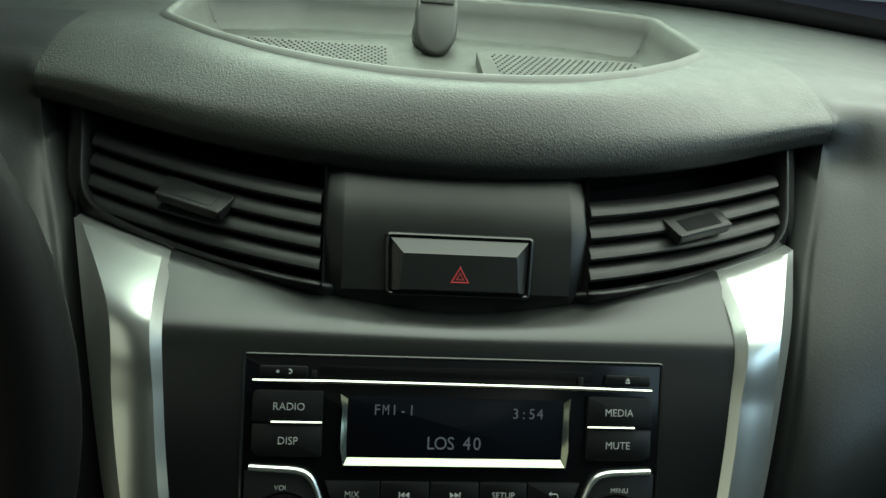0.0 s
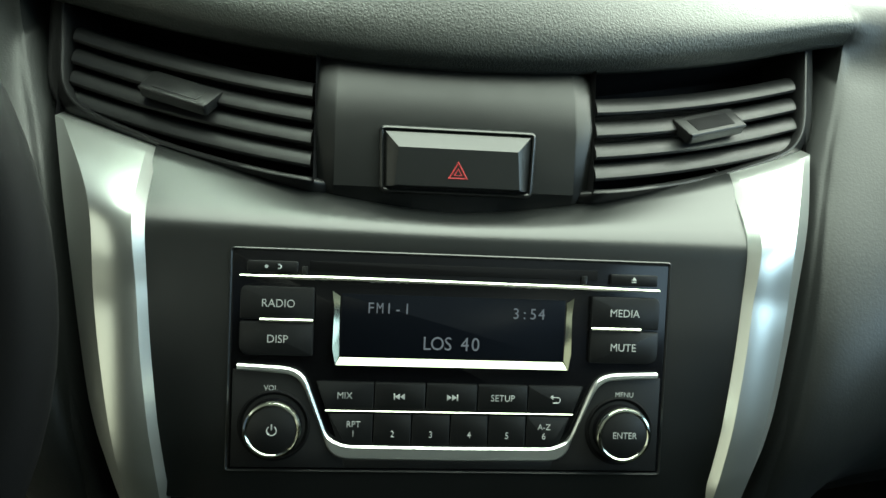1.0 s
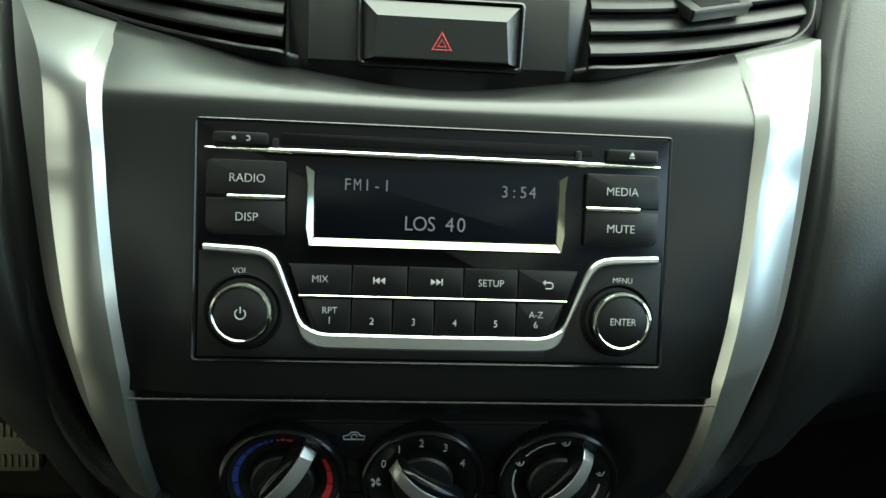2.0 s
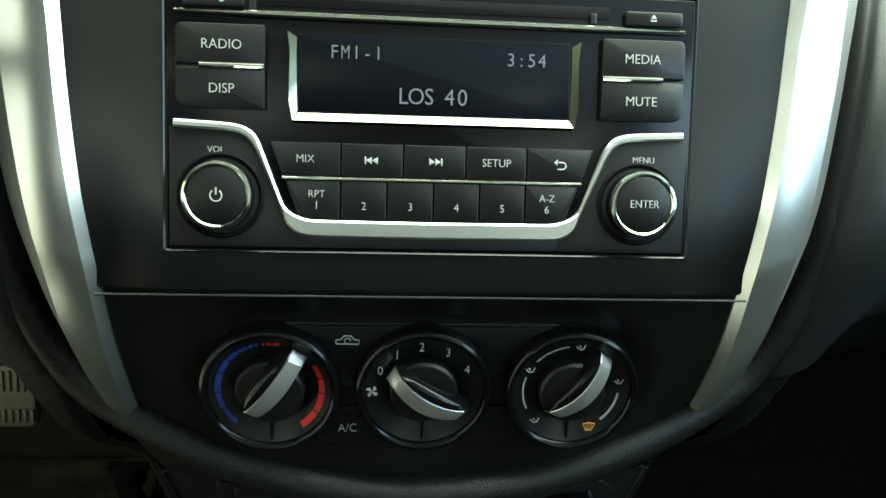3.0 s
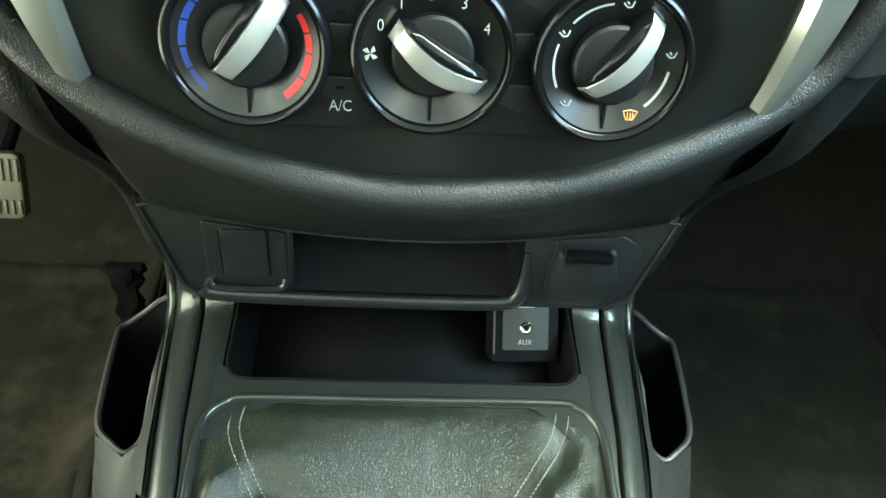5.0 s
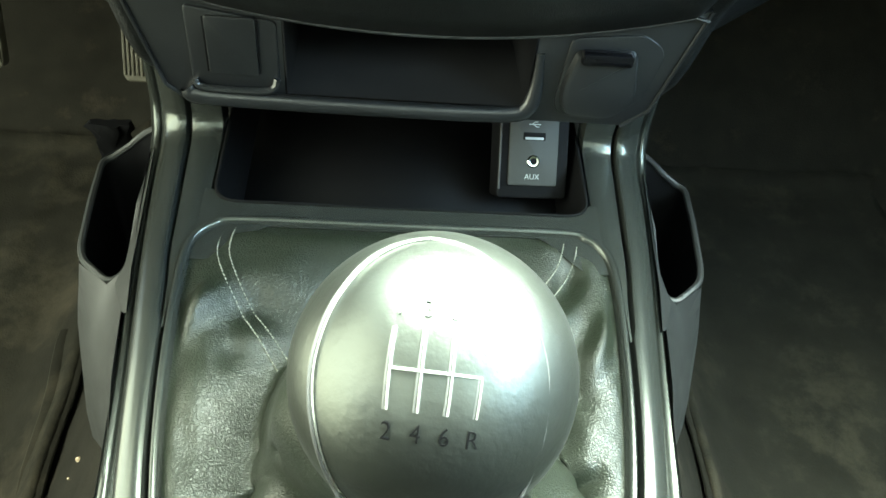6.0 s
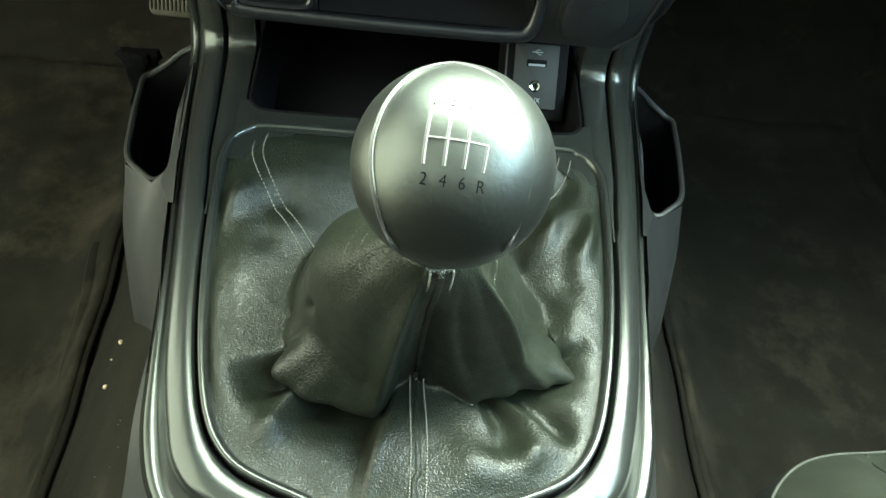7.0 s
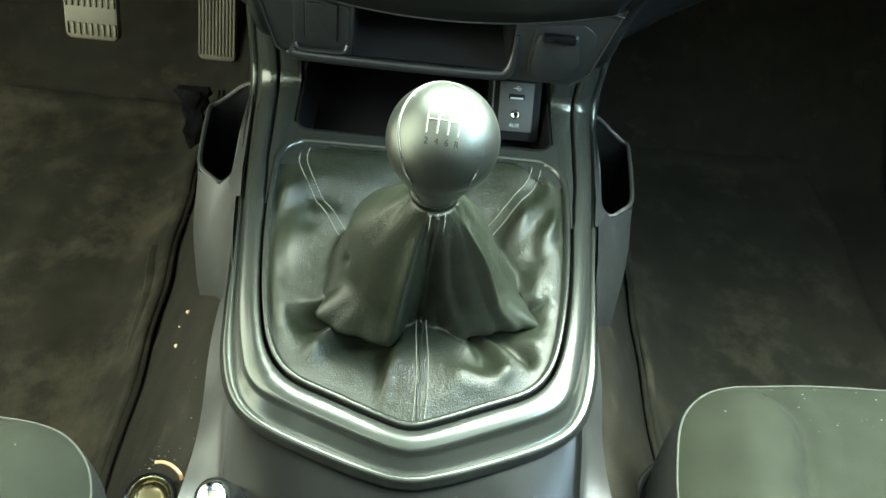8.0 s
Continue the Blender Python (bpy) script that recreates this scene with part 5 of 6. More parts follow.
def gear_console():
    c = thing("gear_console", (0, -0.05, 0.26), "black floor console with satin trim round the gear lever", "console")
    inner = ring_inner()
    rows = [[con(x, y, h) for x, y in shrink(inner, i)] for i, h in ((0.0008, -0.008), (0.0007, -0.0022), (0.0002, -0.0002), (-0.0006, 0.0014), (-0.0018, 0.0025), (-0.0036, 0.0026), (-0.0045, 0.0018), (-0.0048, 0.0002), (-0.0050, -0.0120))]
    part("boot_ring", Shape().grid(rows, wrap=True), SILVER_DARK, c, "raised satin ring round the boot", 50)
    # satin top between ring and edge
    ridge, edge, risen = trim_half()
    n = len(ridge)
    around = [p for p in shrink(inner, -0.0066) if p[0] >= -1e-6]
    for side in (-1, 1):
        rows = []
        for i in range(n):
            r, e = ridge[i], edge[i]
            t = max(0, i - risen) / (n - 1 - risen)
            if r.y > -0.02:
                k = Vector((groove_line(min(r.y, 0.135)), r.y))
            else:
                k = Vector(min(around, key=lambda p: (p[0] - r.x) ** 2 + (p[1] - r.y) ** 2))
            nose = step(0.50, 0.78, t)
            low = 0.72 + 0.28 * nose
            lip = 0.44 + 0.22 * nose
            section = [(k.lerp(r, f), h - 0.0055 * (1 - nose) * g) for f, h, g in ((0.0, -0.0120, 0), (0.03, -0.0006, 0), (0.08, 0.0014, 0), (0.18, 0.0023, 0.04), (0.50, 0.0024, 0.30), (0.80, 0.0018, 0.72), (0.93, 0.0009, 0.92), (1.0, -0.0006, 1.0))]
            section += [(r.lerp(e, f), h * low - 0.0050 * (1 - nose) - 0.0012) for f, h in ((0.06, -0.0022), (0.16, -0.0048), (lip * 0.72, -0.0088), (lip * 0.92, -0.0114), (lip, -0.0117), (lip + 0.08, -0.0104), (lip + 0.18, -0.0098), (0.90, -0.0100), (0.97, -0.0108), (1.0, -0.0124))]
            section.append((e + Vector((0.003 * (1 - step(0.55, 0.85, t)), -0.002 * step(0.55, 0.85, t))), -0.0200))
            rows.append([Vector((side * p.x, p.y, p.z)) for p in (bend(*q, h) for q, h in section)])
        part("trim", Shape().grid(rows), SILVER_DARK, c, "dark satin metallic trim", 40)
        # deck between the ring and the groove, rising into the post's inner band
        rows = []
        for y in (-0.02, -0.01, 0.0, 0.01, 0.02, 0.03, 0.04, 0.048, 0.054, 0.060, 0.072, 0.085, 0.10, 0.112, 0.119, 0.123, 0.127, 0.131, 0.135, 0.139, 0.15, 0.20, 0.26):
            x0 = 0.1262 - 0.010 * step(0.022, 0.056, y)
            x1 = groove_line(min(y, 0.135)) - 0.0009
            rows.append([bend(x, y, h) for x, h in ((x0, -0.010 if y > 0.066 else -0.0012), (x0 + (x1 - x0) * 0.1, -0.001), (x0 + (x1 - x0) * 0.3, 0.0002), (x1 - (x1 - x0) * 0.2, 0.0002), (x1 - (x1 - x0) * 0.05, -0.0006), (x1, -0.0120))])
        part("side_deck", Shape().grid([[Vector((side * p.x, p.y, p.z)) for p in r] for r in rows]), SILVER_DARK, c, "satin deck rising into a post under the dash", 40)
        # flank down to the carpet
        rows = []
        for i in range(n):
            e = edge[i]
            p = con(e.x + 0.002, e.y, -0.017)
            rows.append([Vector((side * p.x, p.y, p.z)), Vector((side * (p.x + 0.001), p.y, p.z - 0.03)), Vector((side * (p.x + 0.004), p.y, p.z - 0.10))])
        rows = [r for r in rows if 0.13 > r[0].y > -0.118]
        part("flank", Shape().grid(rows), SHELL, c, "grey console side", 60)
    # flat top in front of the boot, round the front bin
    s = Shape()
    rows = []
    for i in range(31):
        x = -0.122 + 0.244 * i / 30
        y0 = 0.0522 - 0.026 * step(0.080, 0.112, abs(x))
        rows.append([con(x, y0, -0.0012), con(x, 0.060, 0.0), con(x, 0.0690 if abs(x) < 0.108 else 0.0690 + 0.010 * step(0.106, 0.116, abs(x)) * 1.0, 0.0)])
    s.grid(rows)
    part("deck", s, SILVER_DARK, c, "satin deck between boot and bin", 60)
    # front bin, its inner shade put into a near-black colour
    loop = rect(-0.1165, 0.0685, 0.1165, 0.215, 0.016, 6)
    rows = [[con(x, y, h) for x, y in shrink(loop, i)] for i, h in ((0.0, 0.0005), (0.001, -0.001), (0.0045, -0.030), (0.010, -0.036))]
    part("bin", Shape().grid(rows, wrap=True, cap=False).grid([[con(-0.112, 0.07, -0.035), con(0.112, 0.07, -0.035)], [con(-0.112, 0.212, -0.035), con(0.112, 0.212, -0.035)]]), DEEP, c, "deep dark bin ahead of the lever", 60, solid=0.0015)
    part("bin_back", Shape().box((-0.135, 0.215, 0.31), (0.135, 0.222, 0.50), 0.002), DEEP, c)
    # rear body behind the nose: crowned top that rolls over into drawn-out sides
    ys = [-0.060 - 0.008 * j for j in range(32)]
    def section(y):
        back = step(-0.175, -0.26, y)
        top = con(0, y, -0.0140 - 0.010 * (1 - step(-0.115, -0.165, y)) - 0.15 * max(0.0, -0.168 - y)).z
        shoulder = 0.1210 - 0.005 * back
        pts = []
        for i in range(15):
            x = shoulder * i / 14
            pts.append((x, top - 0.0009 * (x / shoulder) ** 2 - (0.0050 + 0.006 * back) * max(0.0, (x - 0.055) / (shoulder - 0.055)) ** 2))
        z = pts[-1][1]
        foot = 0.1515 - 0.0090 * step(-0.06, -0.25, y)
        for dx, dz in ((0.003, 0.0012), (0.0065, 0.0036), (0.0090, 0.0072), (0.0108, 0.012)):
            pts.append((shoulder + dx, z - dz))
        for f in (0.25, 0.5, 0.75, 1.0, 1.6):
            pts.append((shoulder + 0.0108 + (foot - shoulder - 0.0108) * f, z - 0.012 - (z - 0.012 - 0.280) * f))
        return pts
    halves = [section(y) for y in ys]
    part("rear_top", Shape().grid([[Vector((x, y, z)) for x, z in [(-p[0], p[1]) for p in reversed(h[1:17])] + h[:17]] for y, h in zip(ys, halves) if y < -0.155]), CONSOLE_TOP, c, "smooth black console top behind the trim", 60)
    for side in (-1, 1):
        part("rear_flank", Shape().grid([[Vector((side * x, y, z)) for x, z in h[16:]] for y, h in zip(ys, halves)]), SHELL, c, "grey console side", 60)
    # map pockets on both sides, the shade inside painted near-black
    for side in (-1, 1):
        rim = rounded([(0.1700, 0.168), (0.1890, 0.168), (0.2145, 0.158), (0.2120, 0.118), (0.2075, 0.078), (0.2030, 0.064), (0.1815, 0.046), (0.1715, 0.056), (0.1690, 0.100)], 0.007, 4)
        loop = [Vector((side * x, y, 0.3035 + 0.024 * step(0.212, 0.170, x) * step(0.045, 0.10, y) + 0.004 * step(0.06, 0.16, y))) for x, y in rim]
        cen = sum(loop, Vector()) / len(loop)
        rows = []
        for k, dz in ((1.0, 0.0), (0.97, -0.004), (0.93, -0.03), (0.85, -0.09), (0.5, -0.10)):
            rows.append([cen + (p - cen) * k + Vector((0, 0, dz)) for p in loop])
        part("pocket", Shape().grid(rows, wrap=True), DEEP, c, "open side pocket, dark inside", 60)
        part("pocket_rim", Shape().tube(loop, 0.0024, 8, closed=True), SHELL, c, "thin grey pocket rim")
        outer = [[(0.1860, 0.171, 0.322), (0.190, 0.19, 0.26), (0.192, 0.20, 0.15)],
                 [(0.2160, 0.1595, 0.308), (0.221, 0.175, 0.25), (0.222, 0.18, 0.14)],
                 [(0.2134, 0.119, 0.3065), (0.218, 0.122, 0.24), (0.219, 0.12, 0.13)],
                 [(0.2090, 0.079, 0.3045), (0.214, 0.075, 0.24), (0.216, 0.07, 0.14)],
                 [(0.2045, 0.0622, 0.303), (0.212, 0.04, 0.245), (0.212, 0.02, 0.15)],
                 [(0.1822, 0.0440, 0.305), (0.198, 0.005, 0.25), (0.200, -0.015, 0.16)],
                 [(0.1695, 0.0450, 0.318), (0.178, -0.02, 0.27), (0.182, -0.04, 0.19)],
                 [(0.1560, 0.000, 0.335), (0.163, -0.045, 0.275), (0.168, -0.06, 0.20)],
                 [(0.1505, -0.040, 0.335), (0.153, -0.08, 0.28), (0.158, -0.09, 0.21)],
                 [(0.1455, -0.070, 0.330), (0.1490, -0.112, 0.285), (0.1500, -0.125, 0.22)]]
        rows = [[Vector((side * x, y, z)) for x, y, z in q] for q in outer]
        part("pocket_shell", Shape().grid([spline(r, 4) for r in rows]), SHELL, c, "grey bulged pocket wall", 60)
        rows = [[Vector((side * x, y, z)) for x, y, z in q] for q in
                ([(0.1680, 0.165, 0.345), (0.1705, 0.168, 0.331)], [(0.1640, 0.13, 0.350), (0.1690, 0.130, 0.331)], [(0.1590, 0.085, 0.350), (0.1690, 0.090, 0.330)], [(0.1560, 0.045, 0.346), (0.1720, 0.050, 0.312)], [(0.1545, 0.025, 0.345), (0.1700, 0.030, 0.322)], [(0.1510, -0.005, 0.340), (0.1560, 0.0, 0.334)])]
        part("pocket_shoulder", Shape().grid(rows), SHELL, c, "", 60)
    return c


def usb_panel():
    m = axes((0.0845, 0.1215, 0.3635), (0.995, 0.06, -0.03), (0, 0.62, 0.78))
    u = thing("usb_panel", m @ Vector((0, 0, 0)), "dark grey USB and AUX socket panel in the console bin", "socket panel")
    part("surround", Shape().prism(rect(-0.0235, -0.030, 0.024, 0.034, 0.003), -0.025, -0.0010, 0.001, m), DEEP, u)
    part("plate", Shape().prism(rect(-0.0165, -0.0215, 0.0165, 0.0245, 0.0015), -0.004, 0.0008, 0.0006, m), RUBBER, u, "grey socket plate")
    part("edge", Shape().tube([m @ Vector((-0.0225, y, 0.0005)) for y in (-0.024, 0.0, 0.03)], 0.0008, 8), SHELL, u, "pale worn edge")
    p = part("usb_port", Shape().prism(rect(-0.0075, 0.0085, 0.0075, 0.0135, 0.0006), 0.0, 0.0012, 0.0002, m), DEEP, u, "dark USB slot")
    part("contact", Shape().prism(rect(-0.0062, 0.0088, 0.0062, 0.0104, 0.0003), 0.0010, 0.0015, 0.0001, m), PRINT_GREY, p)
    part("usb_icon", Shape().ribbon([(-0.0040, 0.0188), (0.0040, 0.0188)], [0.0006] * 2, 0.0006, 0.0010, 0.0001, m).ribbon([(-0.002, 0.0188), (0.0, 0.0204), (0.002, 0.0204)], [0.0005] * 3, 0.0006, 0.0010, 0.0001, m).ribbon([(-0.001, 0.0188), (0.001, 0.0172), (0.003, 0.0172)], [0.0005] * 3, 0.0006, 0.0010, 0.0001, m), PRINT_GREY, u)
    j = m @ Matrix.Translation((0, -0.0055, 0))
    part("aux_jack", Shape().lathe([(0.0042, 0.0), (0.0042, 0.0012), (0.0034, 0.0018), (0.0022, 0.0016), (0.0020, 0.0002)], j, 28), CHROME, u, "round chrome jack ring")
    part("jack_hole", Shape().lathe([(0.0021, 0.0), (0.0021, 0.0011), (0.0001, 0.0011)], j, 20), DEEP, u)
    part("lettering", letters("AUX", 0.0036 * 1.42, m @ Matrix.Translation((-0.0005, -0.0158, 0.0010)), 0.95), PRINT, u)


NECK = Vector((-0.0006, -0.1550, 0.5000))
BALL = Vector((-0.0030, -0.1900, 0.5625))


def gear_lever():
    lev = thing("gear_lever", NECK, "satin silver gear knob with engraved six-speed pattern", "gear lever")
    axis = (BALL - NECK).normalized()
    side = (Vector((1, 0.02, 0)) - axis * axis.x).normalized()
    m = axes(NECK, side, axis.cross(side))
    # m: x across, y towards the front or back, z along the lever
    length = (BALL - NECK).length
    R = 0.0272
    prof = [(0.0100, 0.0040), (0.0122, 0.0052), (0.0140, 0.0105), (0.0160, 0.0205), (0.0183, 0.0310), (0.0207, 0.0405), (0.0231, 0.0500), (0.0253, 0.0590), (0.0267, 0.0665)]
    ball = [(R * math.cos(radians(a)), length + R * math.sin(radians(a))) for a in range(-10, 90, 4)] + [(0.0004, length + R)]
    curve = spline([Vector(p) for p in prof + ball[:1]], 5) + [Vector(p) for p in ball[1:]]
    n = 96
    rows = [[m @ Vector((c.x * math.cos(2 * math.pi * k / n), c.x * math.sin(2 * math.pi * k / n), c.y)) for k in range(n)] for c in curve]
    knob = part("knob", Shape().grid(rows, wrap=True, cap=True), KNOB, lev, "", 60)
    # seam round the middle panel: an arch over the ball, running down both sides to the neck
    g_view = Vector((-0.073, -0.669, 0.74)).normalized()
    g_right = Vector((0.985, -0.040, 0.118))
    g_right = (g_right - g_view * g_view.dot(g_right)).normalized()
    g = axes(BALL, g_right, g_view.cross(g_right))
    arch = [(0.50, -0.80), (0.61, -0.60), (0.69, -0.30), (0.72, 0.02), (0.68, 0.30), (0.56, 0.58), (0.33, 0.83), (0.0, 0.925)]
    arch = arch + [(-x, y) for x, y in reversed(arch[:-1])]
    pts = [g @ (Vector((x, y, math.sqrt(max(0.0, 1 - x * x - y * y)))).normalized() * (R + 0.0001)) for x, y in arch]

    def down(p, h):
        """The point at height h on the knob, below the point p."""
        q = m.inverted() @ p
        for a, b in zip(curve, curve[1:]):
            if a.y <= h <= b.y:
                r = a.x + (b.x - a.x) * (h - a.y) / (b.y - a.y)
                break
        d = Vector((q.x, q.y)).normalized()
        return m @ Vector((d.x * r, d.y * r, h))
    pts = [q for q in pts if (m.inverted() @ q).z > 0.05]
    pts = [down(pts[0], h) for h in (0.008, 0.016, 0.028, 0.042)] + pts + [down(pts[-1], h) for h in (0.042, 0.028, 0.016, 0.008)]
    part("seam", Shape().tube(spline(pts, 6), 0.00040, 6, up=g_view), SEAM, knob, "dark seam round the middle panel")
    # The glint along the seam's edge is painted as a paler tube.
    part("seam_glint", Shape().tube([p + (p - BALL).normalized() * 0.0001 + g_right * (0.0007 if (p - BALL).dot(g_right) < 0 else -0.0007) for p in spline(pts[4:-4], 6)], 0.00035, 6, up=g_view), ENGRAVED, knob, "bright line beside the seam, a painted glint")
    # shift pattern, laid on the ball
    face = Vector((0.0, -0.552, 0.834)).normalized()
    right = (Vector((1, -0.085, -0.03)) - face * face.dot(Vector((1, -0.085, -0.03)))).normalized()
    f = axes(BALL, right, face.cross(right))

    def on_ball(x, y, lift=0.0):
        a, b = x / R, y / R
        d = Vector((math.sin(a) * math.cos(b), math.sin(b), math.cos(a) * math.cos(b)))
        return f @ (d * (R + lift))
    cols = [-0.0081, -0.0031, 0.0017, 0.0065]

    def bar(pts, r=0.00034):
        path = []
        for (x0, y0), (x1, y1) in zip(pts, pts[1:]):
            path += [on_ball(x0 + (x1 - x0) * t / 6, y0 + (y1 - y0) * t / 6, 0.0) for t in range(6)]
        path.append(on_ball(*pts[-1]))
        return Shape().tube(path, r, 6, up=face)
    # Groove relief is painted: bright bar for its lit edge, dark bar for shade.
    for i, x in enumerate(cols):
        hi = 0.0066 if i < 3 else 0.0
        part("gate_line", bar([(x, -0.0064), (x, hi)]), ENGRAVED, knob, "engraved gate line")
        part("gate_shade", bar([(x - 0.00055, -0.0064), (x - 0.00055, hi)], 0.00022), SEAM, knob, "painted shade beside the engraved line")
    part("gate_line", bar([(cols[0], 0.0), (cols[3], 0.0)]), ENGRAVED, knob, "engraved cross gate line")
    # Upper row greyer than the lower: the highlight there is put into the colour.
    for text, x, y in (("1", cols[0], 0.0100), ("3", cols[1], 0.0100), ("5", cols[2], 0.0100), ("2", cols[0], -0.0099), ("4", cols[1], -0.0099), ("6", cols[2], -0.0099), ("R", cols[3], -0.0099)):
        q = on_ball(x, y, 0.0)
        nn = (q - BALL).normalized()
        rr = (right - nn * nn.dot(right)).normalized()
        part("numeral", letters(text, 0.0031 * 1.42, axes(q + nn * 0.00005, rr, nn.cross(rr)), 0.85, 0.0002), DEEP if y < 0 else SEAM, knob, "engraved gear mark")
    part("collar", Shape().lathe([(0.0135, -0.012), (0.0150, -0.004), (0.0146, 0.001), (0.0136, 0.0045), (0.0120, 0.0058)], m, 40), LEATHER, lev, "gathered leather collar")


def gear_boot():
    boot = thing("gear_boot", (0, -0.08, 0.335), "creased black leather gear boot with pale stitching", "gear boot")
    edge = ring_inner(-0.0005)
    cen = Vector((0.0, -0.070))
    n = 300
    ring = []
    for k in range(n):
        a = 2 * math.pi * k / n
        d = Vector((math.cos(a), math.sin(a)))
        best = None
        for i in range(len(edge)):
            p, q = Vector(edge[i - 1]), Vector(edge[i])
            e = q - p
            den = d.x * e.y - d.y * e.x
            if abs(den) < 1e-12:
                continue
            w = p - cen
            t = (w.x * e.y - w.y * e.x) / den
            u = (w.x * d.y - w.y * d.x) / den
            if t > 0 and -1e-6 <= u <= 1 + 1e-6:
                best = t if best is None else max(best, t)
        ring.append(cen + d * best)

    def angdist(a, b):
        return (a - b + 180) % 360 - 180

    def round_trip(table, a):
        """A value read from (angle, value) pairs, eased between them, all the way round."""
        for (a0, v0), (a1, v1) in zip(table, table[1:] + [(table[0][0] + 360, table[0][1])]):
            for turn in (0, 360):
                if a0 <= a + turn <= a1:
                    return v0 + (v1 - v0) * step(a0, a1, a + turn)
        return table[0][1]
    # the sleeve's hem round the lever: distance from the middle, height, and swell of the leather above it
    reach = [(0, 0.076), (20, 0.066), (60, 0.054), (95, 0.050), (130, 0.056), (160, 0.064), (190, 0.067), (206, 0.075), (216, 0.090), (226, 0.084), (240, 0.074), (256, 0.0725), (259, 0.068), (264, 0.052), (272, 0.047), (286, 0.055), (303, 0.072), (319, 0.081), (330, 0.092), (337, 0.103), (343, 0.092), (350, 0.080)]
    level = [(0, 0.342), (40, 0.350), (95, 0.352), (150, 0.350), (195, 0.343), (216, 0.337), (235, 0.332), (257, 0.329), (263, 0.336), (285, 0.339), (303, 0.335), (337, 0.329), (350, 0.337)]
    waist = [(0, 0.058), (60, 0.048), (120, 0.048), (165, 0.056), (195, 0.060), (225, 0.057), (246, 0.056), (256, 0.059), (261, 0.042), (275, 0.035), (300, 0.048), (320, 0.062), (328, 0.070), (338, 0.064)]
    bulge = [(0, 0.002), (40, 0.004), (95, 0.002), (145, 0.008), (180, 0.010), (215, 0.006), (240, 0.003), (256, 0.006), (261, -0.005), (278, -0.003), (300, -0.003), (318, 0.000), (327, 0.006), (338, 0.001)]

    def folds(a, s):
        """Outward swell and sag of the leather."""
        h = 0.0
        for at, s0, ws, wa, k, lean in ((224, 0.755, 0.074, 5, 0.015, 30), (229, 0.842, 0.052, 4, 0.008, 30), (236, 0.737, 0.052, 8, -0.005, 0), (213, 0.790, 0.070, 6, -0.006, 0), (246, 0.825, 0.070, 12, 0.004, 0),
                                        (313, 0.772, 0.088, 4.5, 0.013, -40), (306, 0.860, 0.044, 4, 0.007, 0), (319, 0.860, 0.061, 3.5, -0.010, -40), (326, 0.825, 0.079, 5, 0.004, 0), (300, 0.755, 0.061, 6, -0.005, -40), (290, 0.825, 0.061, 7, 0.004, 0),
                                        (344, 0.772, 0.052, 8, -0.004, 0), (150, 0.877, 0.044, 7, 0.009, 50), (141, 0.755, 0.052, 9, -0.008, 40), (156, 0.755, 0.044, 7, -0.005, 0), (172, 0.825, 0.070, 12, 0.004, 0), (190, 0.860, 0.052, 10, -0.003, 0),
                                        (32, 0.737, 0.052, 8, 0.010, 60), (42, 0.825, 0.044, 6, -0.007, 60), (22, 0.860, 0.052, 8, 0.007, 60), (12, 0.755, 0.052, 7, -0.006, 0), (200, 0.344, 0.023, 3, -0.0035, 0),
                                        (196, 0.134, 0.040, 14, -0.002, 30), (345, 0.174, 0.057, 14, -0.002, -30), (238, 0.500, 0.028, 17, 0.0030, 0), (331, 0.463, 0.046, 9, 0.0015, 40), (326, 0.519, 0.026, 9, -0.0015, 40)):
            h += k * math.exp(-((s - s0 - angdist(a, at) * lean * 1e-4) / ws) ** 2 - (angdist(a, at) / wa) ** 2)
        if 325 < a < 341:
            h += 0.0010 * math.sin(a * 5.2) * math.exp(-((s - 0.51) / 0.05) ** 2)
        return h
    m = 98
    columns = []
    foot_centre = Vector((0.0, -0.070, 0.336))
    for k in range(n):
        a = 360 * k / n
        d = Vector((math.cos(radians(a)), math.sin(radians(a)), 0))
        rim = con(ring[k].x, ring[k].y, -0.003)
        top = NECK + Vector((0, -0.003, -0.002))
        base = foot_centre + d * round_trip(reach, a)
        base.z = round_trip(level, a)
        under = step(205, 216, a) * (1 - step(256, 261, a)) + 0.75 * step(298, 312, a) * (1 - step(340, 348, a))
        tuck = base.lerp(rim, 0.13) - d * 0.042 * under
        tuck.z = 0.313 + 0.022 * (1 - min(under, 1.0))
        middle = Vector((0.0, -0.088, base.z + 0.036)) + d * round_trip(waist, a)
        swell = d * round_trip(bulge, a) + Vector((0, 0, 0.3 * round_trip(bulge, a)))
        collar = top + d * 0.0135
        shoulder = top.lerp(foot_centre, 0.06) + d * 0.0185
        lift = 0.003 * math.sin(radians(3 * a + 40))
        pts = [collar, shoulder, shoulder.lerp(middle, 0.48) + swell, middle, base, tuck, tuck.lerp(rim, 0.40) + Vector((0, 0, 0.006 - 0.009 * under + lift)),
               tuck.lerp(rim, 0.78) + Vector((0, 0, 0.005 + 0.002 * math.sin(radians(4 * a)))), rim]
        curve = spline(pts, 14)
        column = []
        for j in range(m + 1):
            s = j / m
            x = s * (len(curve) - 1)
            i0 = min(int(x), len(curve) - 2)
            p = curve[i0].lerp(curve[i0 + 1], x - i0)
            nrm = (d * (1 - step(0.49, 0.66, s)) + Vector((0, 0, 1)) * step(0.49, 0.66, s)).normalized()
            p = p + nrm * folds(a, s) * (1 - step(0.93, 1.0, s))
            g = 0.0009 * noise.noise(p * 38) + 0.0004 * noise.noise(p * 120)
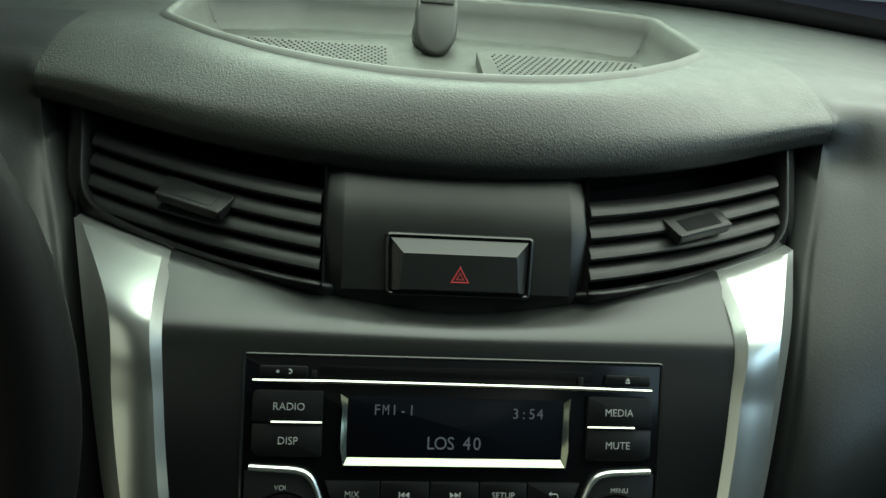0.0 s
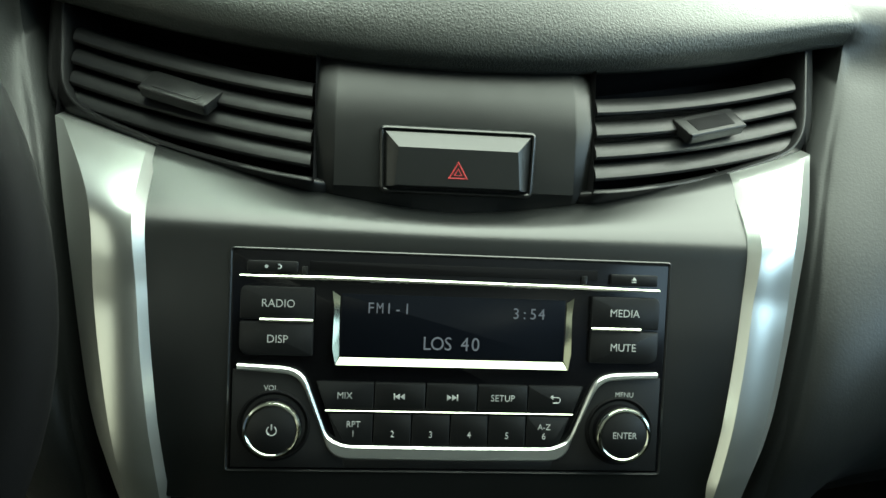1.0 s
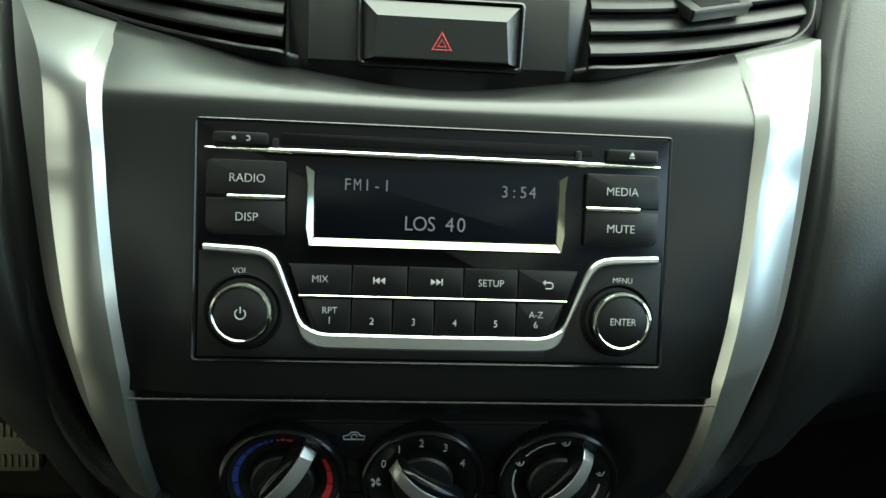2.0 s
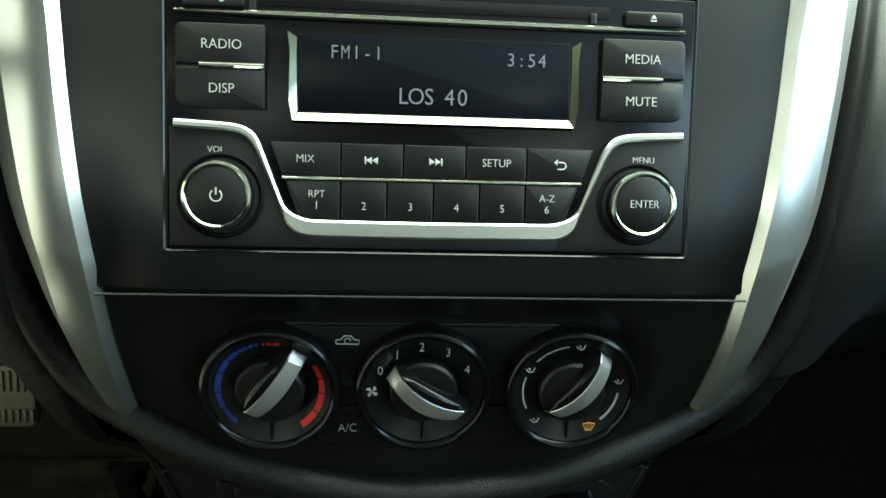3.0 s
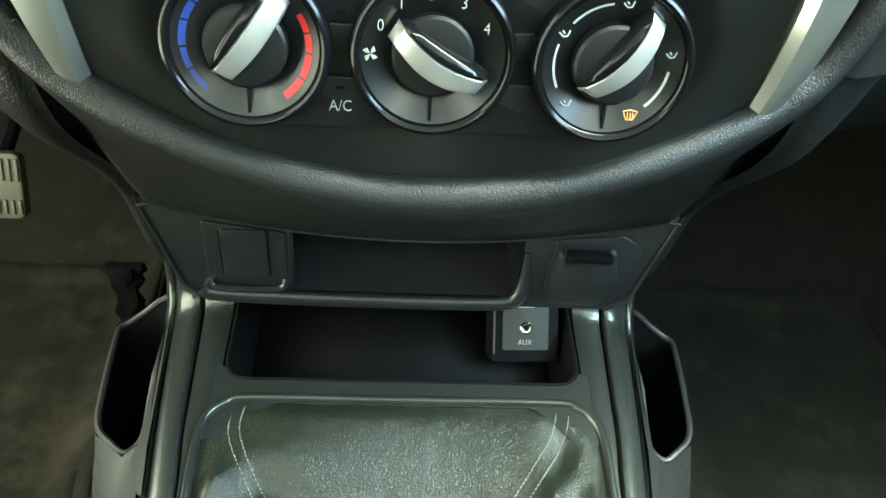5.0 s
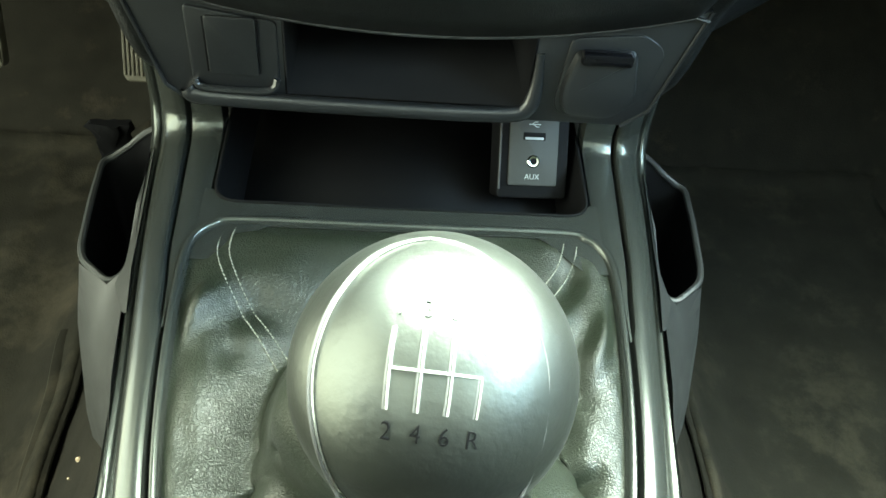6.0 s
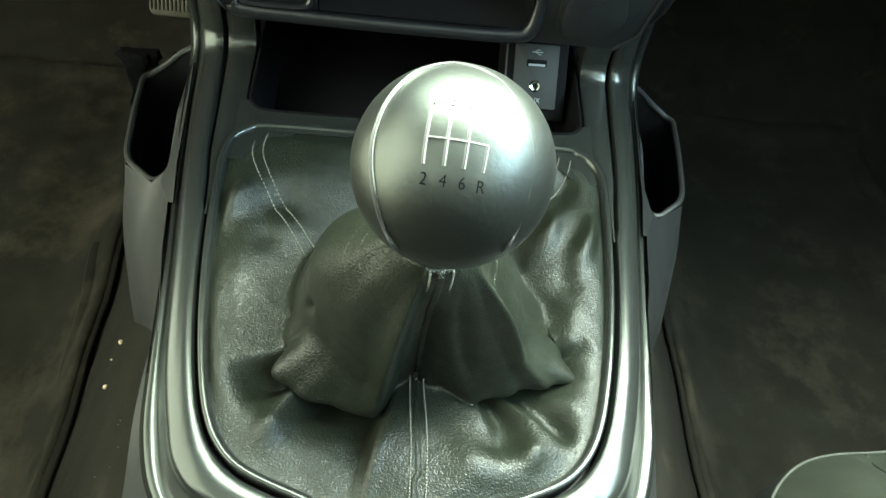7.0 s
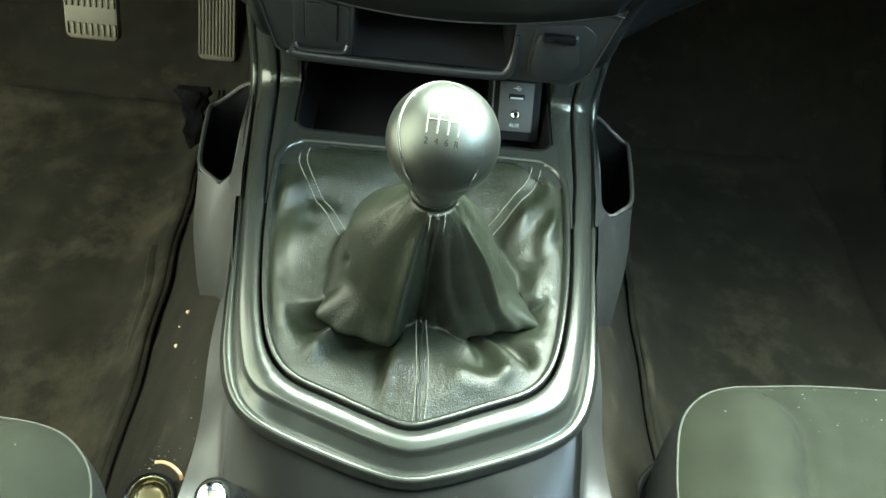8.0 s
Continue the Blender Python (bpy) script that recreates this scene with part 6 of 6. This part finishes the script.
            column.append(p + nrm * g * step(0.05, 0.2, s) * (1 - step(0.93, 1.0, s)))
        columns.append(column)
    rows = [list(r) for r in zip(*columns)]
    part("leather", Shape().grid(rows, wrap=True), LEATHER, boot, "", 70)

    def seam(a0, a1, s0, s1, offset, name="stitching"):
        """Dashed stitches that lie along the leather."""
        s_ = Shape()
        count = max(14, int(130 * abs(s1 - s0)))
        def place(t):
            s = s0 + (s1 - s0) * t
            a = (a0 + (a1 - a0) * t) % 360
            j, k = min(s * m, m - 1e-6), (a / 360 * n) % n
            j0, k0 = int(j), int(k)
            fj, fk = j - j0, k - k0
            q = (rows[j0][k0] * (1 - fk) + rows[j0][(k0 + 1) % n] * fk) * (1 - fj) + (rows[j0 + 1][k0] * (1 - fk) + rows[j0 + 1][(k0 + 1) % n] * fk) * fj
            tj = (rows[min(j0 + 1, m)][k0] - rows[j0][k0]).normalized()
            tk = (rows[j0][(k0 + 1) % n] - rows[j0][k0]).normalized()
            nn = tk.cross(tj)
            nn = nn.normalized() if nn.length > 1e-6 else Vector((0, 0, 1))
            if nn.z < 0 and s > 0.5:
                nn = -nn
            return q + tk * offset, nn
        for i in range(count):
            a, na = place(i / count)
            b, nb = place((i + 0.62) / count)
            if (b - a).length > 0.012:
                continue
            mid = (a + b) / 2
            s_.tube([a + na * 0.0001, mid + na * 0.0007, b + nb * 0.0001], 0.00042, 5)
        tagged(part(name, s_, THREAD, boot, "pale grey thread stitching"), kind="stuff")
    for a0, a1, s0, s1 in ((279, 272.5, 0.04, 0.985), (150, 130, 0.63, 0.975), (40, 50, 0.63, 0.975)):
        for off in (-0.0042, 0.0042):
            seam(a0, a1, s0, s1, off)
    for a0, a1 in ((158, 208), (22, -30)):
        for s0 in (0.155, 0.178):
            seam(a0, a1, s0, s0 + 0.03, 0.0)
    # raised join between the stitch lines at the front
    path = []
    for j in range(3, m - 1):
        a = 279 - 6.5 * j / m
        path.append(rows[j][int(a / 360 * n)])
    part("join", Shape().tube(path, 0.0016, 6, flat=0.6), LEATHER, boot, "raised leather join")


# ---- other things in the cabin ----
def welt_line(shift):
    """Plan of the cushion's welt on the passenger's side: straight front, round corners, long sides."""
    half = [(0.455, -0.130), (0.40, -0.130), (0.350, -0.1300), (0.310, -0.1315), (0.280, -0.1345), (0.253, -0.1375), (0.232, -0.1445), (0.2150, -0.1580), (0.2040, -0.1750), (0.1965, -0.2000), (0.1900, -0.2360), (0.1860, -0.300), (0.185, -0.40), (0.190, -0.52), (0.205, -0.60), (0.26, -0.640), (0.36, -0.650), (0.455, -0.650)]
    pts = half + [(0.91 - x, y) for x, y in reversed(half[1:-1])]
    return [Vector((p.x, p.y + shift)) for p in spline([Vector(p) for p in pts], 8, closed=True)]


def seat_height(x, y, edge, shift):
    """Top of the cushion: soft rounding inside the welt, side bolsters, a dip along their seams."""
    v = -0.130 + shift - y
    a = 0.455 - abs(x - 0.455)
    seam = 0.292 - 0.012 * step(0.05, 0.12, v) - 0.018 * (1 - step(0.0, 0.04, v))
    z = 0.3030 + 0.0175 * (1 - math.exp(-edge / 0.014)) + 0.030 * step(0.05, 0.5, v)
    bolster = math.sin(math.pi * min(1.0, max(0.0, (a - 0.185) / (seam - 0.185)))) if a < seam else 0.0
    z += 0.019 * bolster ** 0.8 * step(0.0, 0.05, edge)
    z -= 0.0085 * math.exp(-((a - seam) / 0.013) ** 2) * step(0.0, 0.012, edge)
    z -= 0.006 * step(seam, seam + 0.03, a) * step(0.0, 0.03, edge)
    return z + 0.0012 * noise.noise(Vector((x * 22, y * 22, 4)))


def seat(side, shift):
    s = thing("seat", (side * 0.455, shift - 0.39, 0.1), "grey-green fabric front seat with side bolsters and pale welt", "seat", "front seats")
    line = welt_line(shift)
    heart = [Vector((0.455, min(max(p.y, shift - 0.42), shift - 0.36))) for p in line]
    rings = 64
    rows = []
    for j in range(rings + 1):
        f = (j / rings) ** 1.25 * 0.995
        row = []
        for p, h in zip(line, heart):
            q = p.lerp(h, f)
            row.append(Vector((side * q.x, q.y, seat_height(q.x, q.y, (q - p).length, shift))))
        rows.append(row)
    part("cushion", Shape().grid(rows, wrap=True), FABRIC, s, "grey-green fabric cushion", 70)
    # border below the welt
    inner = [(p - h).normalized() for p, h in zip(line, heart)]
    border = [[Vector((side * (p.x + d.x * o), p.y + d.y * o, z)) for p, d in zip(line, inner)] for o, z in ((0.0, 0.3028), (0.0025, 0.292), (0.0035, 0.272), (0.002, 0.245), (-0.002, 0.215), (-0.010, 0.190))]
    part("border", Shape().grid(border, wrap=True), BORDER, s, "dark fabric border under the welt", 70)
    part("base", Shape().grid([[Vector((side * (p.x - d.x * o), p.y - d.y * o, z)) for p, d in zip(line, inner)] for o, z in ((0.006, 0.200), (0.002, 0.192), (0.004, 0.150), (0.03, 0.02))], wrap=True), DEEP, s, "dark plastic seat base", 60)
    part("lower_trim", Shape().tube([Vector((side * (p.x + d.x * 0.001), p.y + d.y * 0.001, 0.196)) for p, d in zip(line, inner)], 0.0034, 8, closed=True), PLASTIC, s, "black edge trim round the seat base")
    part("welt", Shape().tube([Vector((side * p.x, p.y, 0.3038)) for p in line], 0.0009, 6, closed=True), WELT, s, "thin pale welt")
    for k in (-1, 1):
        path = []
        for j in range(60):
            v = 0.006 + 0.45 * (j / 59) ** 1.6
            a = 0.292 - 0.012 * step(0.05, 0.12, v) - 0.018 * (1 - step(0.0, 0.04, v))
            x, y = 0.455 + k * (0.455 - a), shift - 0.130 - v
            path.append(Vector((side * x, y, seat_height(x, y, v, shift) - 0.0002)))
        part("bolster_seam", Shape().tube(path, 0.0008, 6), FABRIC, s, "seam between bolster and middle")
    back = []
    for j in range(15):
        v = j / 14
        back.append([Vector((side * (0.21 + 0.49 * i / 16), shift - 0.72 - 0.16 * v + 0.06 * abs(2 * i / 16 - 1) ** 3 - 0.05 * (1 - math.sin(math.pi * min(1, v * 1.1 + 0.05))), 0.30 + 0.62 * v)) for i in range(17)])
    part("backrest", Shape().grid(back), FABRIC, s, "upright fabric backrest", 60, solid=0.09)


def lint():
    """White fluff and dust on the seats and on the tunnel carpet."""
    rng = random.Random(21)
    s = Shape()
    spots = []
    for _ in range(150):
        x = 0.262 + 0.22 * rng.random()
        y = -0.14 - 0.17 * rng.random()
        spots.append((x, y, seat_height(x, y, 0.05, 0.0), 0.0002 + 0.0005 * rng.random() ** 3))
    spots.append((0.2285, -0.176, seat_height(0.2285, -0.176, 0.028, 0.0), 0.0011))
    for _ in range(30):
        x, y = 0.235 + 0.08 * rng.random(), -0.235 - 0.05 * rng.random()
        spots.append((-x, y, seat_height(x, y, 0.03, -0.070), 0.00025 + 0.0004 * rng.random()))
    for _ in range(34):
        x, y = -0.200 + rng.gauss(0, 0.012), -0.190 + rng.gauss(0, 0.006)
        spots.append((x, y, tunnel(x, y) + 0.001, 0.0002 + 0.0005 * rng.random()))
    for _ in range(26):
        x, y = -0.17 + rng.gauss(0, 0.018), -0.17 + rng.gauss(0, 0.06)
        spots.append((x, y, tunnel(x, y) + 0.001, 0.0002 + 0.0003 * rng.random()))
    for x, y, z, r in spots:
        m = pose(x, y, z, rng.uniform(0, 40), rng.uniform(0, 40), rng.uniform(0, 360)) @ Matrix.Diagonal((1.0, rng.uniform(0.5, 1.6), 0.6, 1.0))
        s.lathe([(r * 0.4, -r * 0.5), (r, 0), (r * 0.7, r * 0.6), (r * 0.2, r * 0.9)], m, 5)
    single("lint", s, LINT, "white lint and dust on seats and carpet", "debris", kind="stuff")


def pedals():
    """Brake and accelerator: worn ribbed pads on dark arms."""
    for name, x, y, z, w, h, tilt, ribs, label in (("brake_pedal", -0.421, 0.400, 0.252, 0.066, 0.070, 68, 9, "worn ribbed metal brake pedal pad in the footwell"),
                                                  ("accelerator_pedal", -0.309, 0.575, 0.175, 0.056, 0.160, 62, 11, "long ribbed tan accelerator pedal in the footwell")):
        m = pose(x, y, z, tilt, 0, 0)
        p = thing(name, (x, y, z - 0.05), label, "pedal", "pedals")
        pad = part("pad", Shape().prism(rect(-w / 2, -h / 2, w / 2, h / 2, 0.010, 5), -0.008, 0.004, 0.003, m), PEDAL, p, "worn pad")
        for i in range(ribs):
            u = -w / 2 + w * (i + 0.5) / ribs
            for lo, hi in ((-h / 2 + 0.006, -h / 2 + 0.30 * h), (h / 2 - 0.42 * h, h / 2 - 0.006)) if name == "brake_pedal" else ((-h / 2 + 0.008, h / 2 - 0.008),):
                part("rib", Shape().box((u - 0.0016, lo, 0.002), (u + 0.0016, hi, 0.0062), 0.0008, m), PEDAL, pad)
        part("arm", Shape().tube([m @ Vector((0, 0, -0.006)), m @ Vector((0, 0.05, -0.06)), Vector((x, 0.72, 0.50))], 0.009, 8), DEEP, p, "dark steel arm")


def steering_wheel():
    wc = Vector((-0.362, -0.010, 0.775))
    m = axes(wc, (1, 0, 0), (0, 0.42, 0.91))
    w = thing("steering_wheel", wc, "black leather steering wheel rim beside the dash", "steering wheel")
    path = [m @ Vector((0.190 * math.cos(2 * math.pi * k / 72), 0.190 * math.sin(2 * math.pi * k / 72), 0)) for k in range(72)]
    part("rim", Shape().tube(path, 0.0155, 14, closed=True, up=m.to_3x3() @ Vector((0, 0, 1))), DEEP, w, "thick dark rim")
    hub = Shape().prism(rounded([(-0.075, -0.06), (0.075, -0.06), (0.085, 0.05), (-0.085, 0.05)], 0.03, 6), -0.05, 0.005, 0.012, m)
    part("hub", hub, DEEP, w, "dark padded hub")
    for a in (0, 180, 270):
        d = Vector((math.cos(radians(a)), math.sin(radians(a)), 0))
        part("spoke", Shape().tube([m @ (d * 0.05 - Vector((0, 0, 0.02))), m @ (d * 0.12 - Vector((0, 0, 0.012))), m @ (d * 0.185)], 0.014, 10, flat=0.5), DEEP, w)
    part("column", Shape().tube([m @ Vector((0, 0, -0.03)), m @ Vector((0, 0, -0.12))], 0.05, 20), DEEP, w, "dark column shroud")


def small_things():
    # seat anchor cap between driver's seat and console
    m = pose(-0.1745, -0.2375, 0.264, 20, 0, 6)
    b = thing("seat_anchor", (-0.177, -0.240, 0.24), "round brassy seat anchor cup with a tan strap beside the console", "anchor")
    part("cup", Shape().lathe([(0.0160, -0.03), (0.0150, 0.0010), (0.0146, -0.0010), (0.0135, -0.0042), (0.0105, -0.0064), (0.0060, -0.0074), (0.0002, -0.0076)], m, 36, cap=False), BRASS, b, "brassy metal cup")
    part("ring", Shape().lathe([(0.0178, -0.030), (0.0180, -0.002), (0.0176, 0.0016), (0.0166, 0.0030), (0.0156, 0.0024), (0.0150, 0.0004)], m, 36, cap=False), PIANO, b, "glossy dark ring")
    part("rim", Shape().lathe([(0.0157, 0.0022), (0.0152, 0.0031), (0.0144, 0.0024), (0.0140, 0.0006), (0.0144, -0.0010)], m, 36, cap=False), CHROME, b, "chrome inner rim")
    arc_ = [Vector((-0.1765, -0.2140, 0.2735)), Vector((-0.1705, -0.2140, 0.2745)), Vector((-0.1640, -0.2165, 0.2745)), Vector((-0.1580, -0.2210, 0.2735)), Vector((-0.1560, -0.2240, 0.2700))]
    part("strap", Shape().tube(spline([p + Vector((0.001, -0.001, 0)) for p in arc_], 6), 0.0014, 8, flat=0.6), TAN, b, "tan strap end")
    # hand brake tip
    h = thing("hand_brake", (-0.103, -0.30, 0.31), "hand brake lever with a chrome release button", "hand brake")
    hm = axes((-0.117, -0.268, 0.338), (1, 0, 0), (0, 0.93, 0.36))
    part("grip", Shape().lathe([(0.012, -0.12), (0.0125, -0.05), (0.0120, -0.004), (0.0100, 0.0)], hm, 24), PLASTIC, h, "black grip")
    part("release_button", Shape().lathe([(0.0092, -0.004), (0.0092, 0.002), (0.0080, 0.0055), (0.0045, 0.0075), (0.0002, 0.0080)], hm, 24), CHROME, h, "chrome push button")
    # ragged black shape in the driver's footwell, standing for a carpet hole's darkness
    rows = []
    for j in range(15):
        v = j / 14
        c = Vector((-0.322 + 0.020 * v, 0.405 - 0.02 * v, 0.03 + 0.130 * v))
        w = (0.25 + 0.75 * v) * (0.006 + 0.016 * 1.0) * 0.9 + 0.002 * math.sin(math.pi * min(1.0, v * 0.9 + 0.15)) + 0.008 * noise.noise(Vector((0, 0, v * 9)))
        rows.append([c + Vector((w * math.cos(2 * math.pi * k / 22), 0.35 * w * math.sin(2 * math.pi * k / 22), 0)) * (1 + 0.9 * noise.noise(Vector((math.cos(k * 0.2856) * 2, math.sin(k * 0.2856) * 2, v * 7)))) for k in range(22)])
    rows = [[p + Vector((0, 0, 0.004 * noise.noise(p * 70))) for p in r] for r in rows]
    single("torn_hole_shape", Shape().grid(rows, wrap=True, cap=True), DEEP, "ragged black shape standing for a dark torn hole in the carpet", "foam scrap", angle=60)



cabin()
carpets()
dash = dashboard()
storage_tray()
vents()
strips()
climate_panel(dash, fascia())
radio()
climate_controls()
lower_panel()
gear_console()
usb_panel()
gear_lever()
gear_boot()
seat(1, 0.0)
seat(-1, -0.070)
pedals()
steering_wheel()
small_things()
crumbs()
lint()
